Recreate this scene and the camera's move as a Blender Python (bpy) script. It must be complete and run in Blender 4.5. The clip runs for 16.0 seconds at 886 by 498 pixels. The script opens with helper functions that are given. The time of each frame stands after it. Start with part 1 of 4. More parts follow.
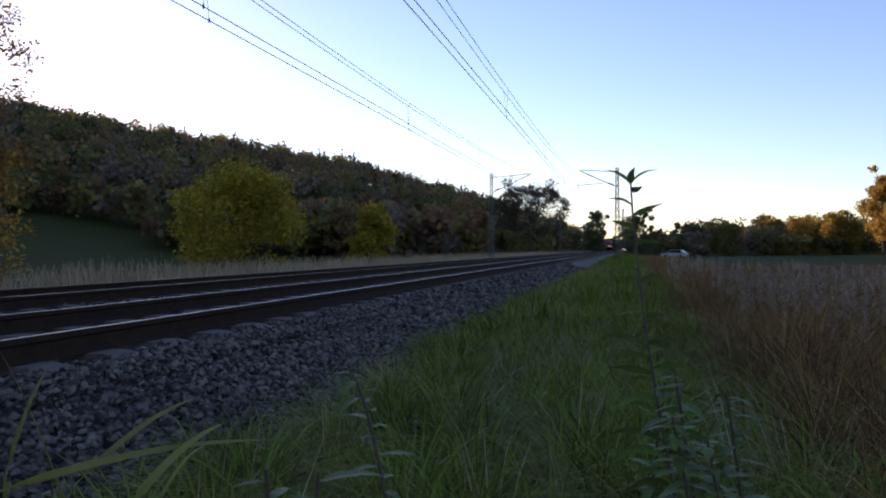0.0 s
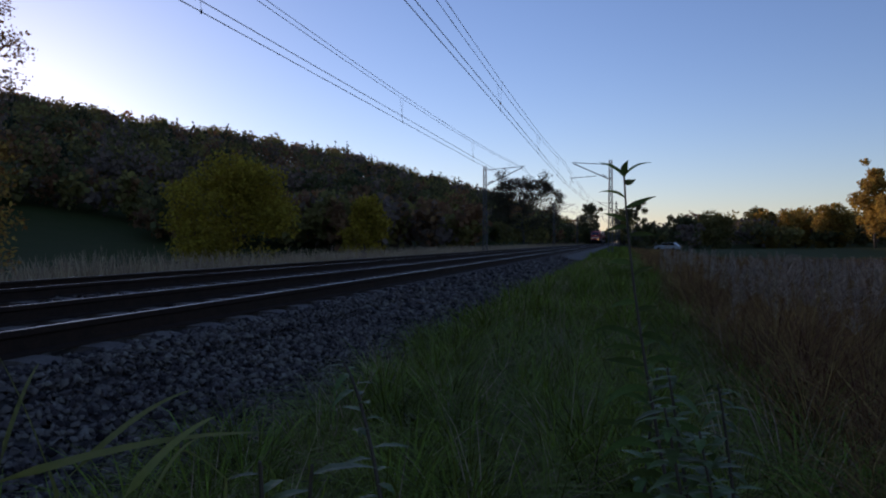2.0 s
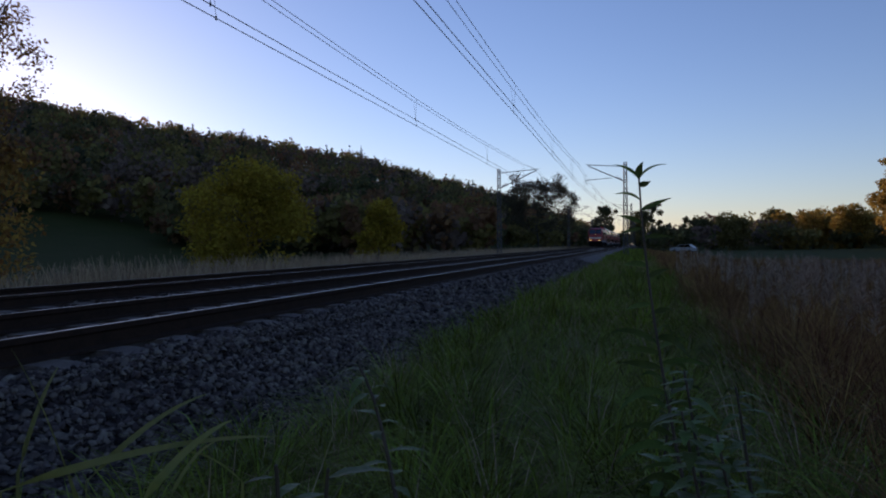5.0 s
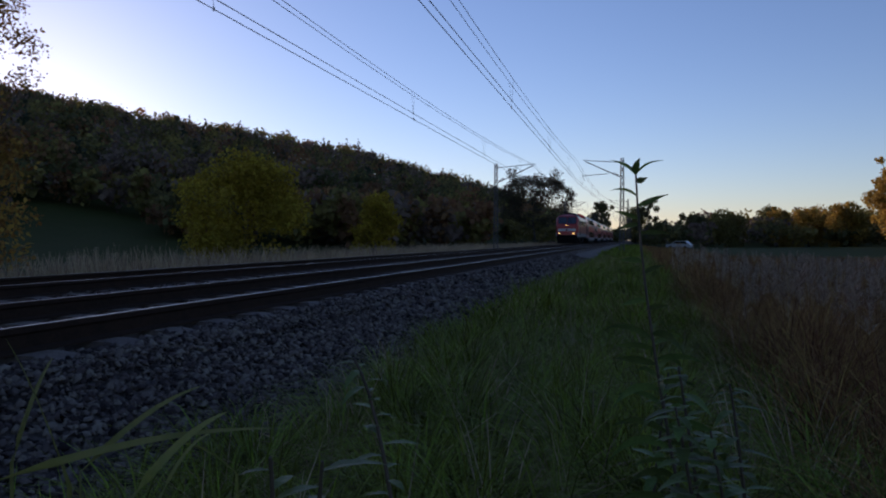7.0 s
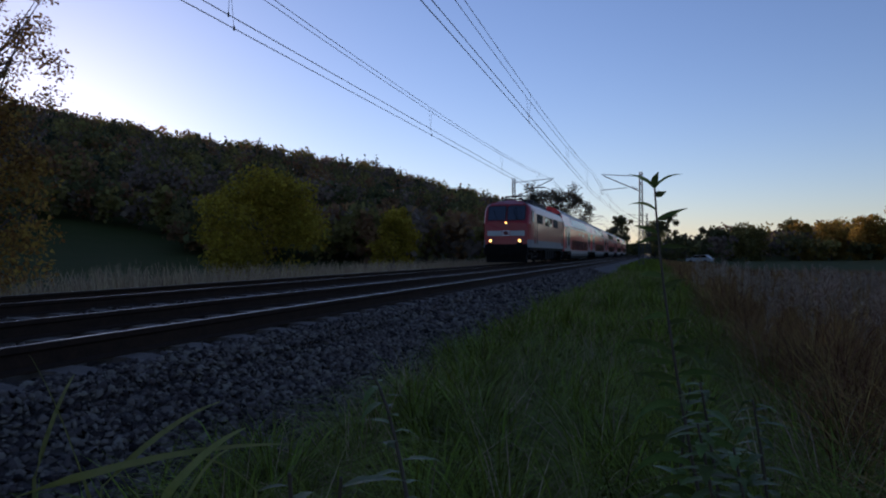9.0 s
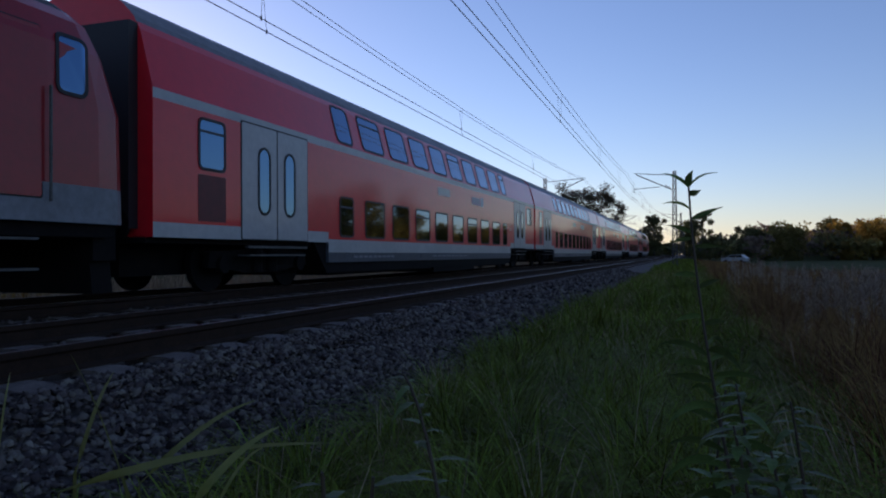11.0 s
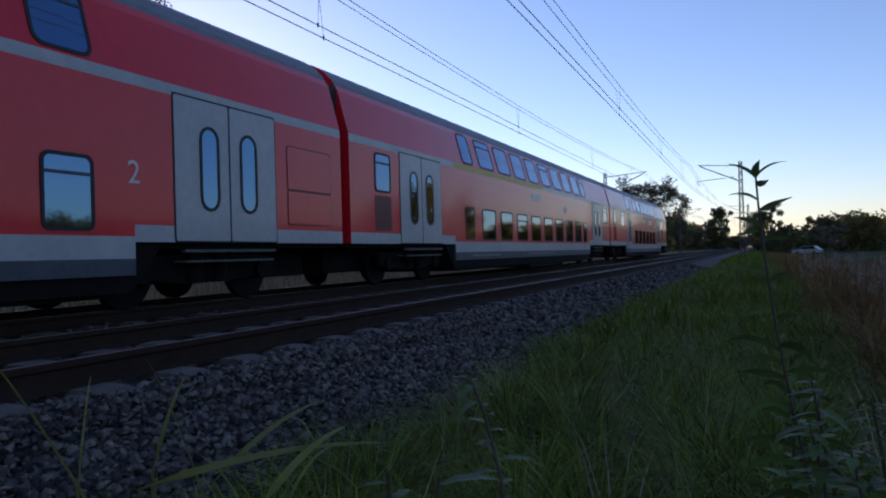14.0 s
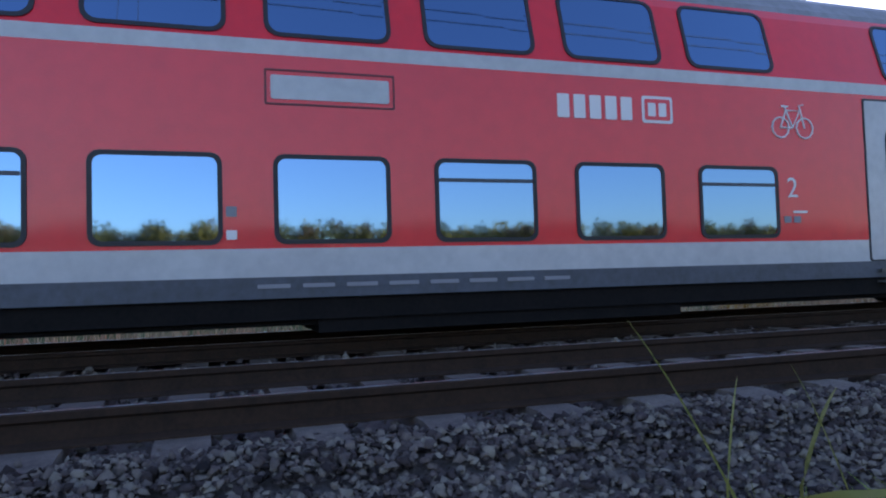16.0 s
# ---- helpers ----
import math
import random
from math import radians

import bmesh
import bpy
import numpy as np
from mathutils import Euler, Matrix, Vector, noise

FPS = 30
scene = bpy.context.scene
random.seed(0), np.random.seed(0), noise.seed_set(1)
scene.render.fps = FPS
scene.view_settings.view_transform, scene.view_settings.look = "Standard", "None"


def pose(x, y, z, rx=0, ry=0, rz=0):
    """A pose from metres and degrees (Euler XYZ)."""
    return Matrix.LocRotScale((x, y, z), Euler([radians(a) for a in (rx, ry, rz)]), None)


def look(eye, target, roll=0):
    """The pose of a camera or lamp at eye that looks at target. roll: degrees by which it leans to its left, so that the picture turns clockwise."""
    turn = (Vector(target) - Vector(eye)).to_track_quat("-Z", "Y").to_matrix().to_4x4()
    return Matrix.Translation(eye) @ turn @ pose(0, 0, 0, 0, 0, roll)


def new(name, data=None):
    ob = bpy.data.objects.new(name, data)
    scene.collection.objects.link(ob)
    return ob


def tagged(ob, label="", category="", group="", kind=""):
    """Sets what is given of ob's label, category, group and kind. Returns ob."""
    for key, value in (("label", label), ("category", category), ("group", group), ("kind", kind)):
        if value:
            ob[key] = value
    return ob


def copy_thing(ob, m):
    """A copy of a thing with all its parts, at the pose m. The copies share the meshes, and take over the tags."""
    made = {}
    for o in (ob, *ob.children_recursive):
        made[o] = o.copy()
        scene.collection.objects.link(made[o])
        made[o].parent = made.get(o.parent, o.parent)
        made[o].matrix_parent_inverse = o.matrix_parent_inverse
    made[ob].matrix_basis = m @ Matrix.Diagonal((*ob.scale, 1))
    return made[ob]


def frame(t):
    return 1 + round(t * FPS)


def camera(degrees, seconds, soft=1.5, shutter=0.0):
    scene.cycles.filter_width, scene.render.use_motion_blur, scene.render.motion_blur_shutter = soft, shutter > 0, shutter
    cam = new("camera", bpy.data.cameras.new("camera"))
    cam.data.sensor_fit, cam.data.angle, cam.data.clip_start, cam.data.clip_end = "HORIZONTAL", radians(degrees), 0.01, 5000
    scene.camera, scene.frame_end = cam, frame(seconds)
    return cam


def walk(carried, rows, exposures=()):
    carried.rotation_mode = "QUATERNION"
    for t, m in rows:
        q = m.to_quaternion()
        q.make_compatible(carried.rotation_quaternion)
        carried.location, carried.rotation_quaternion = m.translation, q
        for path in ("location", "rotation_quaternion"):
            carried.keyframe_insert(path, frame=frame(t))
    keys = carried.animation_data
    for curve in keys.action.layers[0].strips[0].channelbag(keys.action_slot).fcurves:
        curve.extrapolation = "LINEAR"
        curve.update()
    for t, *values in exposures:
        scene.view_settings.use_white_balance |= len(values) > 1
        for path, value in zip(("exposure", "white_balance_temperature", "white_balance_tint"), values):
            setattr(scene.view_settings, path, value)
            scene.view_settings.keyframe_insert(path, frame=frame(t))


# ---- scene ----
# camera and its way
H = 0.574            # eye height above the near rails
XN, XF, ZF = -4.63, -8.57, -0.03   # near and far track centres, far rail height
WALK = [
    (0, 14.64, 0.03, 0.12),
    (0.5, 14.69, -0.16, 0.47),
    (1, 14.31, -0.72, 0.15),
    (1.5, 14.01, -0.67, 0.04),
    (2, 14.13, -0.56, 0.11),
    (2.5, 14.19, -0.13, 0.23),
    (3, 14.62, -0.00, 0.59),
    (3.5, 14.86, -0.13, 0.49),
    (4, 15.24, -0.26, 0.52),
    (6.5, 15.05, -0.36, 0.13),
    (7, 14.98, -0.76, -0.12),
    (7.5, 15.29, -0.63, -0.05),
    (8, 15.86, -0.51, 0.18),
    (8.5, 16.15, -0.40, 0.02),
    (9, 16.42, 0.44, 0.14),
    (9.5, 16.89, 1.14, 0.44),
    (10, 17.63, 0.81, 0.29),
    (12.5, 20.75, 0.60, 0.95),
    (13, 21.55, 0.97, 1.02),
    (13.5, 21.88, 1.00, 1.44),
    (14, 23.65, 0.49, 1.61),
    (14.5, 26.06, -0.00, 1.94),
    (15, 31.44, 1.22, 2.45),
    (15.4, 41.12, 1.65, 2.45),
    (15.5, 43.21, 2.45, 1.76),
    (15.6, 49.23, 2.71, 1.04),
    (15.7, 54.26, 2.79, 0.39),
    (15.8, 59.40, 2.90, 1.54),
    (15.9, 63.73, 2.73, 1.67),
    (16, 71.80, 2.38, 1.69),
]
cam = camera(63.25, 16.0, soft=2.0)
walk(cam, [(t, pose(0, 0, H, 90 + p, r, y)) for t, y, p, r in WALK],
     exposures=[(t, e, k + 280, 35) for t, e, k in ((0, 1.18, 6700), (0.2, 0.95, 6500), (0.5, 0.5, 6080), (1.0, 0.35, 5970), (1.4, 0.22, 6050), (4.2, 0.2, 6050), (8.5, 0.2, 6050), (10.0, 0.25, 6050), (12.5, 0.55, 6050), (14.5, 0.75, 6100), (15.2, 0.85, 6200), (15.6, 1.05, 6250), (16.0, 2.22, 6750))])

# world, sun
SUN_AZ, SUN_EL = 47.0, 10.2          # degrees left of the track's direction, degrees up
world = bpy.data.worlds.new("dusk_sky")
scene.world = world
world.use_nodes = True
wn = world.node_tree.nodes
sky = wn.new("ShaderNodeTexSky")
sky.sky_type = "NISHITA"
sky.sun_disc = False
sky.sun_elevation = radians(SUN_EL)
sky.sun_rotation = radians(-SUN_AZ)
sky.air_density, sky.dust_density, sky.ozone_density = 1.0, 0.2, 3.2
wn["Background"].inputs["Strength"].default_value = 0.125
world.node_tree.links.new(sky.outputs[0], wn["Background"].inputs["Color"])
sun = new("sun", bpy.data.lights.new("sun", "SUN"))
sun.data.energy, sun.data.angle, sun.data.color = 3.8, radians(0.53), (1.0, 0.78, 0.52)
sa, se = radians(SUN_AZ), radians(SUN_EL)
sun.matrix_world = look(Vector((-math.sin(sa) * math.cos(se), math.cos(sa) * math.cos(se), math.sin(se))) * 500, (0, 0, 0))

# materials
def mat(name, base, rough=0.6, metal=0.0, var=None, scale=8.0, bump=0.0, bscale=40.0, spec=0.5, vary=0.0, island=0.0, fine=0.0, coat=0.0, trans=0.0):
    """Base colour mixed towards var by noise at two scales; vary: by object, island: by joined piece."""
    m = bpy.data.materials.new(name)
    m.use_nodes = True
    n, l = m.node_tree.nodes, m.node_tree.links
    b = n["Principled BSDF"]
    b.inputs["Roughness"].default_value, b.inputs["Metallic"].default_value = rough, metal
    b.inputs["Specular IOR Level"].default_value = spec
    b.inputs["Coat Weight"].default_value = coat
    b.inputs["Coat Roughness"].default_value = 0.06
    b.inputs["Base Color"].default_value = (*base, 1)
    out = None
    tc = n.new("ShaderNodeTexCoord")
    if var:
        t1, t2 = n.new("ShaderNodeTexNoise"), n.new("ShaderNodeTexNoise")
        t1.inputs["Scale"].default_value, t2.inputs["Scale"].default_value = scale, scale * 7
        t1.inputs["Detail"].default_value = t2.inputs["Detail"].default_value = 5
        mx = n.new("ShaderNodeMath"); mx.operation = "MULTIPLY_ADD"
        mx.inputs[1].default_value = 0.5
        half = n.new("ShaderNodeMath"); half.operation = "MULTIPLY"; half.inputs[1].default_value = 0.5
        l.new(tc.outputs["Object"], t1.inputs["Vector"]); l.new(tc.outputs["Object"], t2.inputs["Vector"])
        l.new(t2.outputs[0], half.inputs[0]); l.new(t1.outputs[0], mx.inputs[0]); l.new(half.outputs[0], mx.inputs[2])
        rp = n.new("ShaderNodeMapRange")
        rp.inputs[1].default_value, rp.inputs[2].default_value = 0.36, 0.64
        l.new(mx.outputs[0], rp.inputs[0])
        mc = n.new("ShaderNodeMix"); mc.data_type = "RGBA"
        mc.inputs["A"].default_value, mc.inputs["B"].default_value = (*base, 1), (*var, 1)
        l.new(rp.outputs[0], mc.inputs["Factor"])
        out = mc.outputs["Result"]
    if vary or island:
        src = n.new("ShaderNodeObjectInfo").outputs["Random"] if vary else n.new("ShaderNodeNewGeometry").outputs["Random Per Island"]
        amt = vary or island
        mr = n.new("ShaderNodeMapRange")
        mr.inputs[3].default_value, mr.inputs[4].default_value = 1 - amt, 1 + amt
        l.new(src, mr.inputs[0])
        hs = n.new("ShaderNodeHueSaturation")
        hs.inputs["Color"].default_value = (*base, 1)
        l.new(mr.outputs[0], hs.inputs["Value"])
        hr = n.new("ShaderNodeMapRange")
        hr.inputs[3].default_value, hr.inputs[4].default_value = 0.5 - 0.05 * amt, 0.5 + 0.05 * amt
        l.new(src, hr.inputs[0]); l.new(hr.outputs[0], hs.inputs["Hue"])
        if out: l.new(out, hs.inputs["Color"])
        out = hs.outputs[0]
    if out: l.new(out, b.inputs["Base Color"])
    if bump:
        tb, bp = n.new("ShaderNodeTexNoise"), n.new("ShaderNodeBump")
        tb.inputs["Scale"].default_value = bscale
        bp.inputs["Strength"].default_value, bp.inputs["Distance"].default_value = bump, 0.02
        l.new(tc.outputs["Object"], tb.inputs["Vector"]); l.new(tb.outputs[0], bp.inputs["Height"]); l.new(bp.outputs[0], b.inputs["Normal"])
    if trans:
        add, tr = n.new("ShaderNodeMixShader"), n.new("ShaderNodeBsdfTranslucent")
        add.inputs[0].default_value = trans
        if out: l.new(out, tr.inputs["Color"])
        else: tr.inputs["Color"].default_value = (*base, 1)
        l.new(b.outputs[0], add.inputs[1]); l.new(tr.outputs[0], add.inputs[2])
        l.new(add.outputs[0], n["Material Output"].inputs["Surface"])
    return m

def glow(name, col, power):
    m = mat(name, col, 0.3)
    b = m.node_tree.nodes["Principled BSDF"]
    b.inputs["Emission Color"].default_value, b.inputs["Emission Strength"].default_value = (*col, 1), power
    return m

M_SOIL = mat("meadow_soil", (0.040, 0.052, 0.014), 0.95, var=(0.055, 0.058, 0.018), scale=0.25, bump=0.5, bscale=3, spec=0.05)
M_FIELD = mat("dry_field", (0.10, 0.068, 0.046), 0.95, var=(0.055, 0.045, 0.028), scale=0.3, bump=0.5, bscale=3, spec=0.05)
M_FOREST_FLOOR = mat("forest_floor", (0.03, 0.026, 0.014), 0.95, var=(0.05, 0.035, 0.018), scale=0.1, spec=0.05)
M_BED = mat("ballast_bed", (0.06, 0.048, 0.042), 0.9, var=(0.10, 0.08, 0.068), scale=9, bump=1.0, bscale=22)
M_STONE = mat("ballast_stone", (0.125, 0.098, 0.084), 0.8, var=(0.066, 0.052, 0.046), scale=0.8, island=0.9, spec=0.2, bump=0.3, bscale=60)
M_CONC = mat("sleeper_concrete", (0.15, 0.115, 0.095), 0.85, var=(0.075, 0.058, 0.048), scale=5, bump=0.3, bscale=90, vary=0.2)
M_RUST = mat("rusty_rail_side", (0.042, 0.023, 0.015), 0.9, var=(0.022, 0.014, 0.010), scale=6, spec=0.15)
M_STEEL = mat("polished_rail_head", (0.45, 0.44, 0.44), 0.28, 1.0)
M_GALV = mat("galvanised_steel", (0.12, 0.12, 0.11), 0.6, 0.4, var=(0.06, 0.06, 0.055), scale=4)
M_WIRE = mat("copper_wire", (0.045, 0.04, 0.036), 0.7, var=(0.03, 0.027, 0.025), scale=2)
M_INSUL = mat("brown_insulator", (0.08, 0.03, 0.02), 0.25)
M_GRASS = mat("grass_blade", (0.18, 0.215, 0.026), 0.6, var=(0.085, 0.113, 0.014), scale=0.9, island=0.75, trans=0.2, spec=0.1)
M_DRYGRASS = mat("dry_grass", (0.31, 0.155, 0.062), 0.9, var=(0.16, 0.082, 0.037), scale=0.8, spec=0.1, island=0.7, trans=0.25)
M_PLUME = mat("seed_plume", (0.36, 0.265, 0.19), 0.9, island=0.4, trans=0.3)
M_REED = mat("pale_reed", (0.37, 0.26, 0.155), 0.8, island=0.35, trans=0.25)
M_WEED = mat("weed_leaf", (0.10, 0.15, 0.035), 0.5, var=(0.065, 0.10, 0.025), scale=14, vary=0.4, trans=0.2, spec=0.22)
M_STEM = mat("weed_stem", (0.07, 0.05, 0.03), 0.7)
M_BARK = mat("bark", (0.05, 0.04, 0.03), 0.9, var=(0.1, 0.085, 0.07), scale=4, bump=0.6, bscale=14)
def leaves(name, col, other, isl=0.25): return mat(name, col, 0.75, island=isl, trans=0.4, spec=0.08, var=other, scale=0.09)
M_WILLOW = leaves("willow_leaves", (0.40, 0.28, 0.03), (0.27, 0.21, 0.03))
# birch leaf colour darkened, so the tall crown stays a silhouette on the sky
M_SPRAY = leaves("silhouette_spray_leaves", (0.17, 0.10, 0.035), (0.11, 0.075, 0.03), 0.4)
M_BIRCH = leaves("birch_leaves", (0.38, 0.20, 0.045), (0.26, 0.14, 0.04), 0.4)
M_GREEN = leaves("green_leaves", (0.085, 0.105, 0.045), (0.15, 0.12, 0.05))
M_OLIVE = leaves("olive_leaves", (0.24, 0.185, 0.055), (0.15, 0.14, 0.05))
M_GOLD = leaves("golden_leaves", (0.36, 0.235, 0.05), (0.26, 0.18, 0.05))
M_RUSTY = leaves("rust_leaves", (0.27, 0.13, 0.06), (0.18, 0.11, 0.06))
M_TWIG = leaves("bare_twigs", (0.22, 0.155, 0.115), (0.15, 0.115, 0.09))
M_SPRUCE = leaves("spruce_needles", (0.04, 0.055, 0.032), (0.065, 0.07, 0.042))
# darker than the bare twigs: backlit shade put into the oak's colour
M_OAK = leaves("silhouette_oak_twigs", (0.055, 0.05, 0.03), (0.085, 0.065, 0.04))
M_RED = mat("red_paint", (0.80, 0.016, 0.024), 0.3, var=(0.70, 0.014, 0.022), scale=0.9, coat=0.45, spec=0.35)
# train red darkened all over to carry the shade on the locomotive's front
M_LOCORED = mat("shaded_locomotive_red", (0.36, 0.010, 0.016), 0.33, var=(0.28, 0.010, 0.014), scale=1.4, coat=0.3, spec=0.4)
M_LOCOROOF = mat("sooty_roof", (0.07, 0.068, 0.068), 0.7, var=(0.04, 0.038, 0.036), scale=2)
M_REDDARK = mat("dark_red_louvre", (0.16, 0.015, 0.015), 0.5, var=(0.1, 0.012, 0.012), scale=5)
M_BAND = mat("light_grey_paint", (0.42, 0.425, 0.41), 0.4, var=(0.34, 0.345, 0.335), scale=1.2, coat=0.3)
M_SKIRT = mat("grey_blue_skirt", (0.06, 0.07, 0.085), 0.55, var=(0.04, 0.045, 0.05), scale=2)
M_BLACK = mat("black_underframe", (0.005, 0.005, 0.005), 0.8, var=(0.011, 0.009, 0.008), scale=3, spec=0.12)
M_RUBBER = mat("black_rubber", (0.01, 0.01, 0.011), 0.55)
M_ROOF = mat("grey_roof", (0.22, 0.22, 0.23), 0.55, var=(0.14, 0.14, 0.14), scale=1.0)
M_SILL = mat("grey_sill_paint", (0.24, 0.25, 0.26), 0.5, var=(0.17, 0.175, 0.18), scale=1.5, spec=0.25)
M_YELLOW = mat("yellow_stripe", (0.62, 0.42, 0.04), 0.4, var=(0.52, 0.35, 0.04), scale=2)
M_GLASS = mat("coated_window_glass", (0.098, 0.212, 0.345), 0.03, 1.0)
M_DGLASS = mat("dark_cab_glass", (0.10, 0.11, 0.12), 0.04, 1.0)
M_DIM = mat("faded_lettering", (0.2, 0.2, 0.21), 0.6)
M_WHITE = mat("white_lettering", (0.62, 0.60, 0.58), 0.5)
M_LAMP = glow("headlight_glow", (1.0, 0.45, 0.11), 3.5)

# geometry helpers
def put(name, verts, faces, material, parent=None, label="", smooth=False, mats=None, idx=None):
    me = bpy.data.meshes.new(name)
    me.from_pydata([tuple(v) for v in verts], [], faces)
    for m in (mats or [material]): me.materials.append(m)
    if idx is not None: me.polygons.foreach_set("material_index", idx)
    if smooth: me.polygons.foreach_set("use_smooth", [True] * len(me.polygons))
    me.update()
    ob = new(name, me)
    if parent: ob.parent = parent
    if label: ob["label"] = label
    return ob

def fast(name, v, f, material, kind="stuff", label="", category="", smooth=False):
    """One mesh from numpy arrays: v (n,3), f (m,k) with k of 3 or 4."""
    me = bpy.data.meshes.new(name)
    n, k = len(f), f.shape[1]
    me.vertices.add(len(v)); me.vertices.foreach_set("co", v.astype(np.float32).ravel())
    me.loops.add(n * k); me.loops.foreach_set("vertex_index", f.astype(np.int32).ravel())
    me.polygons.add(n); me.polygons.foreach_set("loop_start", np.arange(0, n * k, k, dtype=np.int32))
    if smooth: me.polygons.foreach_set("use_smooth", np.ones(n, dtype=bool))
    me.materials.append(material)
    me.update(calc_edges=True); me.validate()
    ob = new(name, me)
    return tagged(ob, label, category, kind=kind)

class Shape:
    """Collects boxes, tubes and prisms into one mesh."""
    def __init__(self): self.v, self.f = [], []
    def add(self, vs, fs):
        o = len(self.v); self.v += [tuple(p) for p in vs]; self.f += [tuple(i + o for i in q) for q in fs]; return self
    def box(self, x0, x1, y0, y1, z0, z1):
        vs = [(x, y, z) for x in (x0, x1) for y in (y0, y1) for z in (z0, z1)]
        return self.add(vs, [(0, 1, 3, 2), (4, 6, 7, 5), (0, 4, 5, 1), (2, 3, 7, 6), (0, 2, 6, 4), (1, 5, 7, 3)])
    def tube(self, a, b, r, r2=None, n=8, caps=True):
        a, b = Vector(a), Vector(b); r2 = r if r2 is None else r2
        d = (b - a).normalized(); u = d.orthogonal().normalized(); w = d.cross(u)
        vs = [c + (u * math.cos(6.28318 * i / n) + w * math.sin(6.28318 * i / n)) * q for c, q in ((a, r), (b, r2)) for i in range(n)]
        fs = [(i, (i + 1) % n, n + (i + 1) % n, n + i) for i in range(n)]
        if caps: fs += [tuple(range(n - 1, -1, -1)), tuple(range(n, 2 * n))]
        return self.add(vs, fs)
    def hose(self, pts, radii, n=7):
        """One skin through pts."""
        pts = [Vector(p) for p in pts]; vs, fs = [], []
        u = (pts[1] - pts[0]).orthogonal().normalized()
        for i, p in enumerate(pts):
            d = (pts[min(i + 1, len(pts) - 1)] - pts[max(i - 1, 0)]).normalized()
            u = (u - d * u.dot(d)).normalized(); w = d.cross(u)
            vs += [p + (u * math.cos(6.28318 * k / n) + w * math.sin(6.28318 * k / n)) * radii[i] for k in range(n)]
        for i in range(len(pts) - 1): fs += [(i * n + k, i * n + (k + 1) % n, (i + 1) * n + (k + 1) % n, (i + 1) * n + k) for k in range(n)]
        return self.add(vs, fs + [tuple(range(n - 1, -1, -1)), tuple(range(len(vs) - n, len(vs)))])
    def path(self, pts, r, n=6):
        return self.hose(pts, [r] * len(pts), n)
    def prism(self, prof, y0, y1, axis="y"):
        """A closed outline of (x, z) drawn out along y, or of (y, z) along x."""
        n = len(prof)
        vs = [((p, y, q) if axis == "y" else (y, p, q)) for y in (y0, y1) for p, q in prof]
        return self.add(vs, [(i, (i + 1) % n, n + (i + 1) % n, n + i) for i in range(n)] + [tuple(range(n - 1, -1, -1)), tuple(range(n, 2 * n))])
    def done(self, name, material, parent=None, label="", smooth=False): return put(name, self.v, self.f, material, parent, label, smooth)

def rounded(y0, y1, z0, z1, r, n=4):
    """Outline of a rectangle with round corners."""
    r = min(r, (y1 - y0) / 2, (z1 - z0) / 2)
    out = []
    for cy, cz, a in ((y1 - r, z1 - r, 0), (y0 + r, z1 - r, 90), (y0 + r, z0 + r, 180), (y1 - r, z0 + r, 270)):
        out += [(cy + r * math.cos(radians(a + 90 * i / n)), cz + r * math.sin(radians(a + 90 * i / n))) for i in range(n + 1)]
    return out

# terrain
def smooth01(a): return a * a * (3 - 2 * a) if 0 < a < 1 else (0.0 if a <= 0 else 1.0)
RB = np.array([-180, -150, -120, -90, -60, -30, -14, -4, 5, 14, 23, 36, 45, 60, 90, 120, 150, 180.0])
RD = np.array([420, 380, 330, 300, 330, 420, 520, 600, 560, 520, 450, 390, 350, 340, 340, 360, 400, 420.0])
RZ = np.array([12, 13, 15, 15, 14, 9, 5, 4, 10, 33, 45, 48, 49, 49, 47, 42, 36, 30.0])
def ground_z(x, y):
    r = math.hypot(x, y)
    b = math.degrees(math.atan2(-x, y))
    d, h = float(np.interp(b, RB, RD)), float(np.interp(b, RB, RZ))
    hill = h * smooth01((r - d * 0.2) / (d * 0.8)) if r < 1.15 * d else h * (1 - 0.6 * smooth01((r - 1.15 * d) / 900))
    if y > 0 and abs(x + 6.6) < 40: hill *= smooth01((abs(x + 6.6) - 14) / 26)
    # cross-section at the line
    zx = float(np.interp(x, [-60, -22, -13.5, -11.3, -3.35, -2.0, -0.9, 1.2, 3.5, 9, 40], [-1.2, -1.3, -0.75, -0.34, -0.245, -0.62, -0.72, -0.72, -1.0, -1.15, -1.2]))
    if x < -11.3 or x > -3.0: zx += 0.05 * noise.noise(Vector((x * 0.5, y * 0.5, 0)))
    return zx + hill + (0.6 * noise.noise(Vector((x / 60, y / 60, 3))) if r > 60 and not -20 < x < 6 else 0)

xs = np.unique(np.concatenate([np.linspace(-14, 6, 61), -14 - np.geomspace(0.4, 2200, 46), 6 + np.geomspace(0.4, 2200, 46)]))
ys = np.unique(np.concatenate([np.linspace(-12, 40, 66), 40 + np.geomspace(1, 2400, 52), -12 - np.geomspace(1, 2400, 40)]))
gv = [(x, y, ground_z(x, y)) for x in xs for y in ys]
ny = len(ys)
gf, gi = [], []
